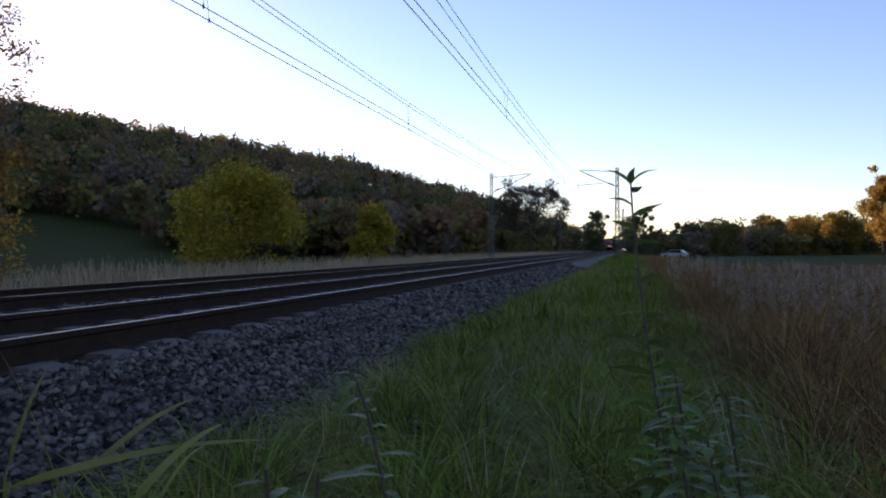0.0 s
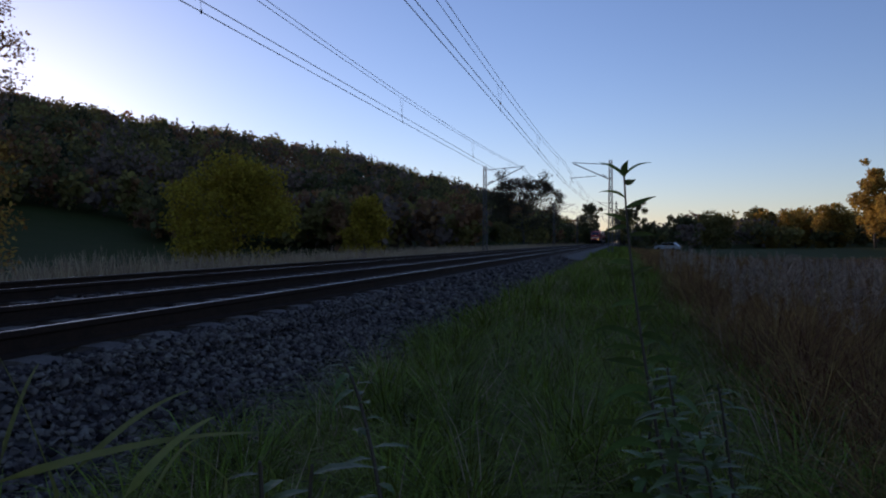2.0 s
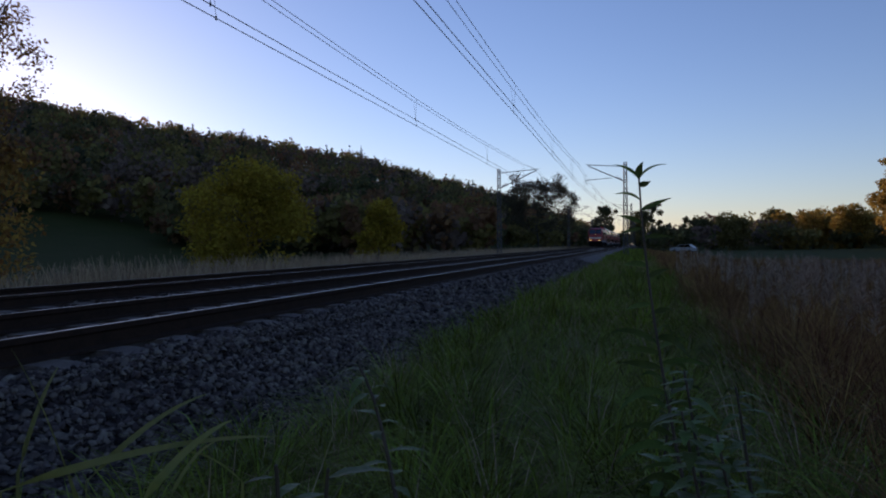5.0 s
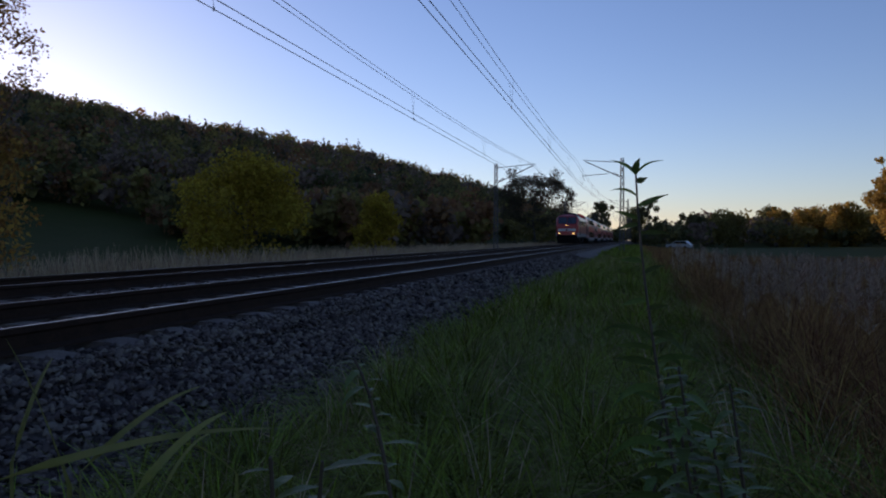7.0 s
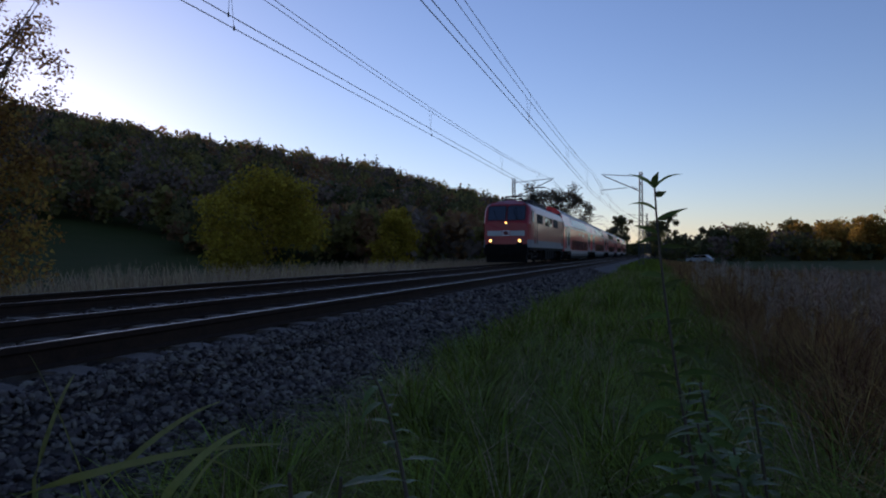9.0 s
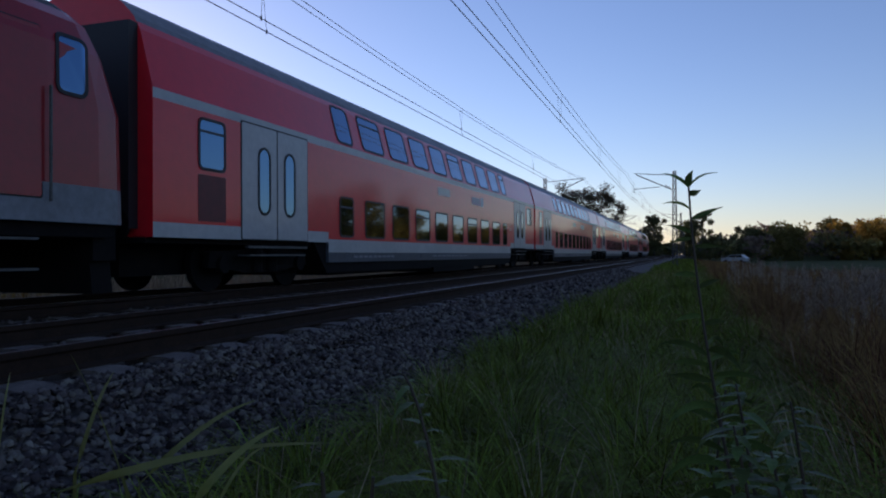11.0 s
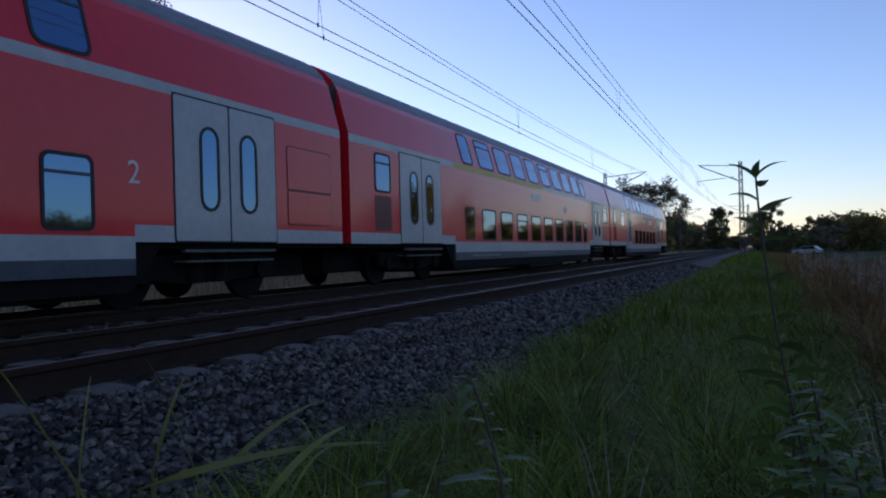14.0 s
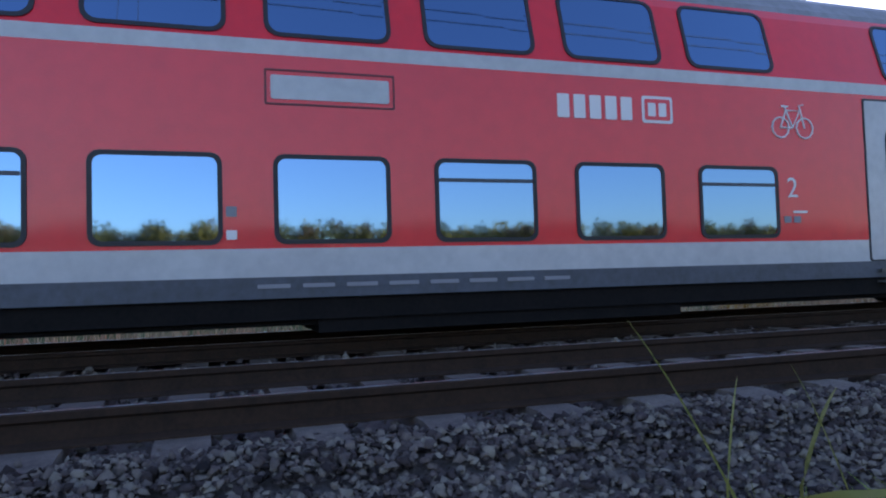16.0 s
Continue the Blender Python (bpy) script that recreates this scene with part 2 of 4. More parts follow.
for i in range(len(xs) - 1):
    for j in range(ny - 1):
        gf.append((i * ny + j, (i + 1) * ny + j, (i + 1) * ny + j + 1, i * ny + j + 1))
        cx, cy = (xs[i] + xs[i + 1]) / 2, (ys[j] + ys[j + 1]) / 2
        r, b = math.hypot(cx, cy), math.degrees(math.atan2(-cx, cy))
        gi.append(1 if -11.9 < cx < -2.2 else 3 if r > 0.45 * np.interp(b, RB, RD) and r > 120 else 2 if cx > 5 and cy < 78 else 0)
tagged(put("ground", gv, gf, None, mats=[M_SOIL, M_BED, M_FIELD, M_FOREST_FLOOR], idx=gi, smooth=True), "meadow, ballast bed and wooded valley slopes", "ground", kind="structure")

# tracks
RAILP = [(-0.075, -0.172), (0.075, -0.172), (0.075, -0.16), (0.012, -0.14), (0.010, -0.055), (0.036, -0.04), (0.036, -0.006), (0.03, 0.0), (-0.03, 0.0), (-0.036, -0.006), (-0.036, -0.04), (-0.010, -0.055), (-0.012, -0.14), (-0.075, -0.16)]
def rail(x, z):
    n = len(RAILP)
    cuts = [-90.0, -60, -30] + [-12.0 + 4 * i for i in range(25)] + [88.0 + 16 * i for i in range(1, 22)]
    ring = lambda y, k: [(x + p, y, z + q) for p, q in (RAILP[i % n] for i in k)]
    def run(name, ks, material, parent=None):
        m = len(ks)
        return put(name, [p for y in cuts for p in ring(y, ks)], [(j * m + i, j * m + i + 1, (j + 1) * m + i + 1, (j + 1) * m + i) for j in range(len(cuts) - 1) for i in range(m - 1)], material, parent)
    web = run("rail", list(range(0, 15)), M_RUST)
    m = len(cuts)
    put("rail_head", [(x + q, y, z + 0.0015) for y in cuts for q in (-0.014, 0.014)] + [(x + q, y, z - 0.002) for y in cuts for q in (-0.014, 0.014)],
        [f for j in range(m - 1) for k in (2 * j,) for f in ((k, k + 1, k + 3, k + 2), (k + 1, 2 * m + k + 1, 2 * m + k + 3, k + 3), (2 * m + k, k, k + 2, 2 * m + k + 2))], M_STEEL, web, "polished running band")
    return tagged(web, "steel railway rail, rusty sides and polished head", "rail", "rails of the two tracks")
for cx, z in ((XN, 0.0), (XF, ZF)):
    for s in (-0.7525, 0.7525): rail(cx + s, z)
slp = Shape().prism([(-1.3, -0.38), (1.3, -0.38), (1.3, -0.21), (0.95, -0.17), (0.5, -0.17), (0.3, -0.2), (-0.3, -0.2), (-0.5, -0.17), (-0.95, -0.17), (-1.3, -0.21)], -0.13, 0.13)
def track_sleepers(cx, z, name_label):
    first = tagged(slp.done("sleeper", M_CONC), name_label, "sleeper", "concrete sleepers")
    first.matrix_basis = pose(cx, -12, z)
    for i in range(1, 140): copy_thing(first, pose(cx, -12 + 0.66 * i, z))
track_sleepers(XN, 0.0, "weathered concrete sleeper bedded in grey ballast")
track_sleepers(XF, ZF, "weathered concrete sleeper bedded in grey ballast")
far = Shape()
for cx, z in ((XN, 0.0), (XF, ZF)):
    for i in range(140, 420):
        y = -12 + 0.66 * i
        far.box(cx - 1.3, cx + 1.3, y - 0.13, y + 0.13, z - 0.38, z - 0.18)
tagged(far.done("distant_sleepers", M_CONC), "concrete sleepers running into the distance", "sleepers", kind="stuff")
# ballast stones
rng = np.random.default_rng(7)
def stones(n, xr, yr, size, lift, power=1.0):
    base = np.array([(1, 0, 0), (-1, 0, 0), (0, 1, 0), (0, -1, 0), (0, 0, 1), (0, 0, -1), (.62, .62, .5), (-.62, .6, .5), (.6, -.62, .5), (-.6, -.6, .5)], float)
    tri = np.array([(4, 6, 7), (4, 7, 9), (4, 9, 8), (4, 8, 6), (0, 6, 8), (2, 7, 6), (1, 9, 7), (3, 8, 9), (0, 2, 6), (2, 1, 7), (1, 3, 9), (3, 0, 8)])
    x = rng.uniform(*xr, n)
    y = yr[0] + (yr[1] - yr[0]) * rng.random(n) ** power
    on = (np.abs((y + 12) / 0.66 - np.round((y + 12) / 0.66)) * 0.66 < 0.15) & (x > XN - 1.33) & (x < XN + 1.10 + 0.08 * rng.random(n)) & (rng.random(n) < np.where(np.abs(x - XN) < 0.6, 0.55, 0.85))
    x, y = x[~on], y[~on]; n = len(x)      # sleepers lie mostly bare
    z = np.array([ground_z(a, b) for a, b in zip(x, y)]) + rng.uniform(-0.01, lift, n) + np.where((x > XN + 1.0) & (x < XN + 1.5), 0.035, 0.0)
    v = base[None] * (1 + 0.5 * rng.uniform(-1, 1, (n, 10, 3))) * (size * rng.uniform(0.35, 1.5, (n, 1, 1))) * rng.uniform(0.6, 1.15, (n, 1, 3))
    a, c = rng.uniform(0, 6.28, n), rng.normal(0, 0.5, n)
    ca, sa_, cc, sc = np.cos(a), np.sin(a), np.cos(c), np.sin(c)
    vx, vy, vz = v[..., 0], v[..., 1], v[..., 2]
    vy, vz = vy * cc[:, None] - vz * sc[:, None], vy * sc[:, None] + vz * cc[:, None]
    vx, vy = vx * ca[:, None] - vy * sa_[:, None], vx * sa_[:, None] + vy * ca[:, None]
    v = np.stack([vx + x[:, None], vy + y[:, None], vz + z[:, None]], -1).reshape(-1, 3)
    f = (tri[None] + 10 * np.arange(n)[:, None, None]).reshape(-1, 3)
    return v, f
def pile(name, parts, label):
    vs, fs, o = [], [], 0
    for v, f in parts:
        vs.append(v); fs.append(f + o); o += len(v)
    fast(name, np.concatenate(vs), np.concatenate(fs), M_STONE, label=label, category="ballast")
pile("ballast_stones", [stones(32000, (-3.8, -1.7), (-1.5, 8.5), 0.0235, 0.03), stones(11000, (-3.9, -1.7), (8.5, 40), 0.04, 0.035, 1.3),
                        stones(7000, (-5.3, -3.95), (-3, 16), 0.027, 0.08), stones(6000, (-7.75, -5.45), (-4, 25), 0.034, 0.09), stones(2500, (-11.5, -9.4), (-6, 40), 0.04, 0.04)],
     "grey crushed-stone ballast on the track shoulder")

# blades: curved strips of a few quads
def blades(n, place, hgt, wid, lean, segs=2):
    p = place(n)
    h = hgt[0] + (hgt[1] - hgt[0]) * rng.random(n)
    a = rng.uniform(0, 6.283, n); ln = lean * h * rng.uniform(0.2, 1.3, n)
    w = wid * rng.uniform(0.6, 1.3, n)
    dx, dy = np.cos(a), np.sin(a)
    fa = rng.uniform(0, 6.283, n); px, py = np.cos(fa), np.sin(fa)
    rows = []
    for k in range(segs + 1):
        t = k / segs
        c = np.stack([p[:, 0] + dx * ln * t * t, p[:, 1] + dy * ln * t * t, p[:, 2] + h * (t - 0.25 * lean * t * t)], -1)
        q = np.stack([px, py, 0 * px], -1) * (w * (1 - 0.85 * t ** 1.5))[:, None]
        rows += [c - q, c + q]
    v = np.stack(rows, 1).reshape(-1, 3)
    m = 2 * (segs + 1)
    f = np.array([(2 * k, 2 * k + 1, 2 * k + 3, 2 * k + 2) for k in range(segs)])
    return v, (f[None] + m * np.arange(n)[:, None, None]).reshape(-1, 4)
def strip(xr, yr, power=1.0, thin=None):
    def place(n):
        x = rng.uniform(*xr, n); y = yr[0] + (yr[1] - yr[0]) * rng.random(n) ** power
        if thin: x = thin(x, y)
        return np.array([(a, b, ground_z(a, b)) for a, b in zip(x, y)])
    return place
def clumped(centres, spread):
    def place(n):
        c = np.array(centres)[rng.integers(0, len(centres), n)]
        x = c[:, 0] + rng.normal(0, spread, n); y = c[:, 1] + rng.normal(0, spread, n)
        return np.array([(a, b, ground_z(a, b)) for a, b in zip(x, y)])
    return place
def sward(name, parts, material, label, category="grass"):
    vs, fs, o = [], [], 0
    for v, f in parts:
        vs.append(v); fs.append(f + o); o += len(v)
    return fast(name, np.concatenate(vs), np.concatenate(fs), material, label=label, category=category)
def fountain(n, xr, yr, power, per, length, width, lean, segs=3):
    """n tufts of about per blades that rise from one crown and arch outwards."""
    cx = rng.uniform(*xr, n); cy = yr[0] + (yr[1] - yr[0]) * rng.random(n) ** power
    big = rng.uniform(0.55, 1.25, n)
    k = np.repeat(np.arange(n), (per * big * rng.uniform(0.6, 1.4, n)).astype(int)); m = len(k)
    wind = rng.uniform(0, 6.283, n)
    a = rng.uniform(0, 6.283, m) + 0.9 * np.sin(wind[k])
    r0 = 0.07 * big[k] * rng.random(m) ** 0.5
    bx, by = cx[k] + np.cos(a) * r0, cy[k] + np.sin(a) * r0
    bz = np.array([ground_z(p, q) for p, q in zip(cx, cy)])[k] - 0.01
    h = big[k] * rng.uniform(*length, m); ln = lean * rng.uniform(0.25, 1.25, m)
    w = width * rng.uniform(0.55, 1.35, m)
    rows = []
    for i in range(segs + 1):
        t = i / segs
        out = h * ln * (0.35 * t + 0.65 * t * t)
        c = np.stack([bx + np.cos(a) * out, by + np.sin(a) * out, bz + h * (t - 0.42 * ln * t ** 2.2)], -1)
        q = np.stack([-np.sin(a), np.cos(a), 0 * a], -1) * (w * (1 - 0.9 * t ** 1.6))[:, None]
        rows += [c - q, c + q]
    f = np.array([(2 * i, 2 * i + 1, 2 * i + 3, 2 * i + 2) for i in range(segs)])
    return np.stack(rows, 1).reshape(-1, 3), (f[None] + 2 * (segs + 1) * np.arange(m)[:, None, None]).reshape(-1, 4)
sward("grass_verge", [blades(15000, strip((-1.9, 1.3), (0.3, 9), 1.1), (0.12, 0.34), 0.0045, 1.2), fountain(360, (-1.75, 1.15), (1.25, 9.5), 1.25, 95, (0.32, 0.62), 0.0052, 1.55),
                      fountain(60, (-2.15, -1.6), (1.0, 9), 1.1, 40, (0.25, 0.5), 0.0045, 1.4), fountain(170, (-1.9, 1.1), (9.5, 26), 1.3, 50, (0.4, 0.7), 0.009, 0.9, 3),
                      blades(14000, strip((-2.1, 1.0), (9, 45), 1.5), (0.2, 0.5), 0.012, 0.7), blades(9000, strip((-2.2, 1.0), (45, 140), 1.2), (0.3, 0.6), 0.03, 0.6)],
      M_GRASS, "lush green grass tufts leaning over the verge")
sward("verge_straw", [blades(4200, strip((-2.0, 1.0), (9, 45), 1.4), (0.2, 0.5), 0.010, 0.8), fountain(90, (-1.8, 1.2), (1.3, 10), 1.2, 14, (0.4, 0.75), 0.0032, 1.1), blades(2200, strip((-1.95, 1.4), (1.0, 9), 1.1), (0.2, 0.5), 0.004, 1.6)], M_REED, "pale dead straws among the green grass")
sward("dry_grass_field", [blades(14000, strip((0.9, 7), (1.2, 14), 1.2), (0.4, 0.9), 0.005, 1.0), fountain(380, (1.0, 7), (1.9, 15), 1.15, 80, (0.6, 1.1), 0.0038, 1.0),
                          fountain(260, (0.9, 9), (14, 45), 1.2, 45, (0.7, 1.05), 0.008, 0.6, 3), blades(12000, strip((0.9, 8), (14, 50), 1.3), (0.3, 0.75), 0.011, 0.9), blades(7000, strip((0.7, 7), (50, 120), 1.2), (0.3, 0.7), 0.03, 0.6)], M_DRYGRASS, "brown withered grass and stalks of the fallow field")
sward("field_stubble", [blades(16000, strip((7, 45), (10, 78), 1.1), (0.1, 0.35), 0.02, 0.8)], M_DRYGRASS, "short dull stubble of the flat field")
def plumes(n, place, hgt, size, strands):
    """Feathery seed heads: short strands round the top of a leaning stalk."""
    p = place(n); h = rng.uniform(*hgt, n); out = []
    ang, ln = rng.uniform(0, 6.283, n), rng.uniform(0.02, 0.16, n)
    top = p + np.stack([np.cos(ang) * ln, np.sin(ang) * ln, h], -1)
    k = np.repeat(np.arange(n), strands); m = len(k)
    t = rng.random(m)
    o = top[k] + np.stack([0 * t, 0 * t, -t * size * 2.2], -1)
    a = rng.uniform(0, 6.283, m); l = size * (0.25 + 0.75 * t) * rng.uniform(0.5, 1.1, m)
    e = o + np.stack([np.cos(a) * l, np.sin(a) * l, l * rng.uniform(0.2, 0.9, m)], -1)
    w = np.stack([-np.sin(a), np.cos(a), 0 * a], -1) * (size * 0.05)
    v1 = np.stack([o - w, o + w, e + w * 0.4, e - w * 0.4], 1).reshape(-1, 3)
    sw = np.array([0.0016, 0, 0])
    v2 = np.stack([p - sw, p + sw, top + sw * 0.5, top - sw * 0.5], 1).reshape(-1, 3)
    v = np.concatenate([v1, v2])
    return v, np.arange(len(v)).reshape(-1, 4)
sward("seed_plumes", [plumes(260, strip((1.6, 8.5), (5.5, 14)), (0.65, 1.2), 0.13, 120), plumes(560, strip((1.2, 10.5), (9, 32)), (0.65, 1.25), 0.15, 60)], M_PLUME, "feathery grey-brown seed heads over the dry grass", "weeds")
plume = []
for xr, yr, n, hh in (((-15.5, -12.6), (14, 120), 15000, (0.5, 1.1)), ((-19, -13), (-25, 40), 9000, (0.35, 0.85)), ((-16, -12.4), (120, 260), 5000, (0.6, 1.1))):
    plume.append(blades(n, strip(xr, yr, 1.2), hh, 0.016, 0.3))
plume += [plumes(420, strip((-15.5, -12.7), (15, 75), 1.3), (0.75, 1.15), 0.08, 22), plumes(90, strip((-18, -13), (-5, 20)), (0.6, 1.0), 0.08, 24)]
sward("reed_belt", plume, M_REED, "pale dry reeds standing beside the far track", "reeds")

# trees
def leaf_cloud(lobes, n, size, flat=0.6):
    """n leaf quads in and on the ellipsoid lobes (x, y, z, rx, ry, rz)."""
    L = np.array(lobes, float)
    vol = (L[:, 3] * L[:, 4] * L[:, 5]) ** 0.7
    k = rng.choice(len(L), n, p=vol / vol.sum())
    d = rng.normal(size=(n, 3)); d /= np.linalg.norm(d, axis=1)[:, None]
    r = rng.random(n) ** 0.33 * (0.72 + 0.42 * rng.random(n))
    c = L[k, :3] + d * L[k, 3:] * r[:, None]
    a = rng.normal(size=(n, 3)); a /= np.linalg.norm(a, axis=1)[:, None]
    b = np.cross(a, rng.normal(size=(n, 3))); b /= np.linalg.norm(b, axis=1)[:, None]
    s = (size * rng.uniform(0.5, 1.3, n))[:, None]
    v = np.stack([c - a * s, c - b * s * flat, c + a * s, c + b * s * flat], 1).reshape(-1, 3)
    return v, np.arange(4 * n).reshape(-1, 4)
def limbs(height, r, spread, seed, n=9, lean=0.0):
    g = random.Random(seed); s = Shape()
    pts = [Vector((lean * (i / 5) ** 2 * height * 0.2 + g.uniform(-.03, .03) * height * (i > 0), g.uniform(-.02, .02) * height * (i > 0), height * 0.85 * i / 5)) for i in range(6)]
    s.hose(pts, [r * (1 - i / 5.6) for i in range(6)], 9)
    arms = []
    tips = []
    for i in range(n):
        t = g.uniform(0.25, 0.95); k = min(4, int(t * 5)); a = g.uniform(0, 6.28)
        p = pts[k].lerp(pts[k + 1], t * 5 - k); q = p + Vector((math.cos(a) * spread * g.uniform(.4, .9), math.sin(a) * spread * g.uniform(.4, .9), height * g.uniform(.06, .22)))
        m = (p + q) / 2 + Vector((0, 0, -0.03 * height))
        arms.append(Shape().hose([p, m, q], [r * 0.4, r * 0.25, r * 0.06], 6))
        tips.append(q)
    return s, tips, arms
def tree(name, x, y, height, spread, material, seed, n=5000, size=0.18, low=0.2, label="", lobes=14, wood=M_BARK, dense=1.0, category="tree", jag=0.3, arms_n=9, shell=None, girth=1.0):
    root = tagged(new(name), label, category)
    root.location = (x, y, ground_z(x, y) - 0.1)
    g = random.Random(seed)
    s, tips, arms = limbs(height, girth * (0.014 * height + 0.04), spread, seed, arms_n)
    s.done("trunk", wood, root, smooth=True)
    for q in arms: q.done("limb", wood, root, smooth=True)
    L = [(0, 0, height * (low + 1) / 2, spread * 0.62 * dense, spread * 0.62 * dense, height * (1 - low) * 0.42 * dense)] if dense > 0.6 else []
    for i in range(lobes):
        a, t = g.uniform(0, 6.28), g.random()
        rr = spread * math.sqrt(max(0.05, 1 - (2 * t - 0.85) ** 2)) * g.uniform(0.55, 0.85)
        q = spread * g.uniform(0.18, 0.18 + jag)
        L.append((rr * math.cos(a), rr * math.sin(a), height * (low + (0.93 - low) * t), q, q, q * g.uniform(0.7, 1.1)))
    if shell:              # an umbrella of sprays over bare limbs
        L = []
        for i in range(lobes):
            a, q = g.uniform(0, 6.28), math.sqrt(g.random()); rr = spread * q
            L.append((rr * math.cos(a), rr * math.sin(a), height * (shell + (0.95 - shell) * math.sqrt(max(0.0, 1 - 0.8 * q * q))) * g.uniform(0.9, 1.0), spread * 0.11, spread * 0.11, spread * g.uniform(0.06, 0.12)))
        for i in range(lobes // 2):
            a, q, t = g.uniform(0, 6.28), math.sqrt(g.random()), g.random()
            L.append((spread * 0.85 * q * math.cos(a), spread * 0.85 * q * math.sin(a), height * (0.3 + 0.45 * t), spread * 0.13, spread * 0.13, spread * 0.1))
    for p in tips: L.append((p.x, p.y, p.z, spread * 0.2, spread * 0.2, spread * 0.16))
    v, f = leaf_cloud(L, n, size)
    c = fast("crown", v, f, material, kind="")
    c.parent = root
    return root
def at(b, r): return (-r * math.sin(radians(b)), r * math.cos(radians(b)))
tree("willow", *at(30.4, 78), 9.8, 7.0, M_WILLOW, 3, n=16000, size=0.22, low=0.06, label="broad yellow-green willow in the meadow behind the line", lobes=26)
tree("willow", *at(20.3, 95), 8.0, 3.6, M_WILLOW, 4, n=6000, size=0.24, low=0.05, label="small yellow-green willow at the edge of the wood")
tree("birch", *at(49.6, 30), 18.5, 3.4, M_SPRAY, 5, n=15000, size=0.075, low=0.3, label="tall slender tree, its thin leaves darkened against the bright sky", dense=0.4, lobes=75, jag=0.04, arms_n=34, girth=0.45)
tree("birch", *at(50.4, 29), 8.2, 2.9, M_BIRCH, 15, n=10000, size=0.10, low=0.01, label="dense yellow young tree beside the far track", lobes=30)
tree("oak", *at(7.7, 150), 15.9, 8.3, M_OAK, 6, n=18000, size=0.17, low=0.25, label="half-bare broad oak beside the line", dense=0.5, lobes=110, jag=0.2, arms_n=30, shell=0.45, girth=0.7)
tree("linden", *at(2.5, 240), 13.2, 4.6, M_GREEN, 8, n=6000, size=0.32, low=0.0, label="dark round tree beyond the far curve")
tree("alder", *at(-0.9, 120), 8.6, 2.4, M_GREEN, 9, n=4200, size=0.17, low=0.1, label="dark uneven tree behind the catenary mast", dense=0.5, lobes=34, jag=0.12)
for b, r, h, sp, m, lb in ((-6.5, 190, 9, 6, M_OLIVE, "olive"), (-9.5, 200, 10, 5, M_GREEN, "dark green"), (-9.9, 185, 10.2, 3.2, M_GOLD, "golden"), (-12.0, 190, 9, 6, M_GOLD, "golden"), (-14.2, 175, 9.5, 4.5, M_GOLD, "golden"), (-15.0, 185, 9, 6, M_OLIVE, "olive"),
                           (-16.9, 150, 15.5, 4.5, M_GOLD, "golden"), (-19.3, 140, 17, 6, M_GOLD, "tall golden"), (-21.5, 150, 16, 6, M_GOLD, "tall golden"), (-24, 150, 15, 7, M_OLIVE, "olive"), (-4.2, 210, 10, 5, M_GREEN, "dark green"), (0.0, 260, 12, 6, M_OLIVE, "olive")):
    tree("field_tree", *at(b, r), h, sp, m, int(r + 7 * abs(b)), n=6000, size=0.3, low=0.05, label=lb + " autumn tree at the field's edge")

# woods: crowns of many leaf clumps, grouped by colour
def wood(name, spots, material, size, per, label, conical=False):
    vs, fs, o = [], [], 0
    for x, y, h, w in spots:
        z = ground_z(x, y)
        if conical: L = [(0, 0, h * (0.25 + 0.14 * i), w * (1 - 0.17 * i), w * (1 - 0.17 * i), h * 0.1) for i in range(6)]
        else:
            L = [(0, 0, h * 0.5, w * .8, w * .8, h * .42)] + [(w * 0.6 * math.cos(a), w * 0.6 * math.sin(a), h * random.uniform(.45, .85), w * .45, w * .45, h * .17) for a in [random.uniform(0, 6.28) for _ in range(5)]]
        v, f = leaf_cloud(L, per, size, 0.8)
        vs.append(v + (x, y, z)); fs.append(f + o); o += len(v)
    return fast(name, np.concatenate(vs), np.concatenate(fs), material, label=label, category="forest")
random.seed(11)
groups = {"green": [], "olive": [], "rust": [], "spruce": [], "twig": [], "gold": []}
for _ in range(2300):
    b = random.uniform(-4, 75) if random.random() < 0.8 else random.uniform(75, 112)
    d = float(np.interp(b, RB, RD)); r = d * random.uniform(0.42, 1.06)
    x, y = at(b, r)
    if x > -26 and y > 0: continue
    k = random.choices(["green", "olive", "rust", "spruce", "twig"], [4, 3, 2, 3 if r > 0.85 * d else 1, 2])[0]
    h = random.uniform(9, 14) if k != "spruce" else random.uniform(11, 16)
    groups[k].append((x, y, h, h * (0.38 if k != "spruce" else 0.2)))
for _ in range(330):      # scrub along the foot of the wood, and past the line's end
    b = random.uniform(3, 48); r = random.uniform(110, 150) if b > 12 else random.uniform(150, 300)
    x, y = at(b, r)
    if x > -17: continue
    if 36 < b < 47 and r < 140: continue
    groups[random.choice(["green", "olive", "rust", "olive", "twig"])].append((x, y, random.uniform(5, 10), random.uniform(2.5, 4)))
for _ in range(260):      # hedge and woods beyond the field
    b = random.uniform(-34, -1); r = random.uniform(170, 330)
    groups[random.choice(["green", "green", "olive", "twig"])].append((*at(b, r), random.uniform(4, 7.5) + (r - 170) * 0.02, random.uniform(3, 5)))
for _ in range(60):       # low scrub closing the end of the cutting
    groups[random.choice(["green", "olive"])].append((*at(random.uniform(-2.0, 5.2), random.uniform(285, 330)), random.uniform(3.5, 6.0), random.uniform(2.5, 4)))
for _ in range(90):       # taller trees over the hedge, catching the last sun
    groups[random.choice(["gold", "olive", "olive", "twig"])].append((*at(random.uniform(-34, -5), random.uniform(215, 300)), random.uniform(8.5, 12), random.uniform(3.5, 5.5)))
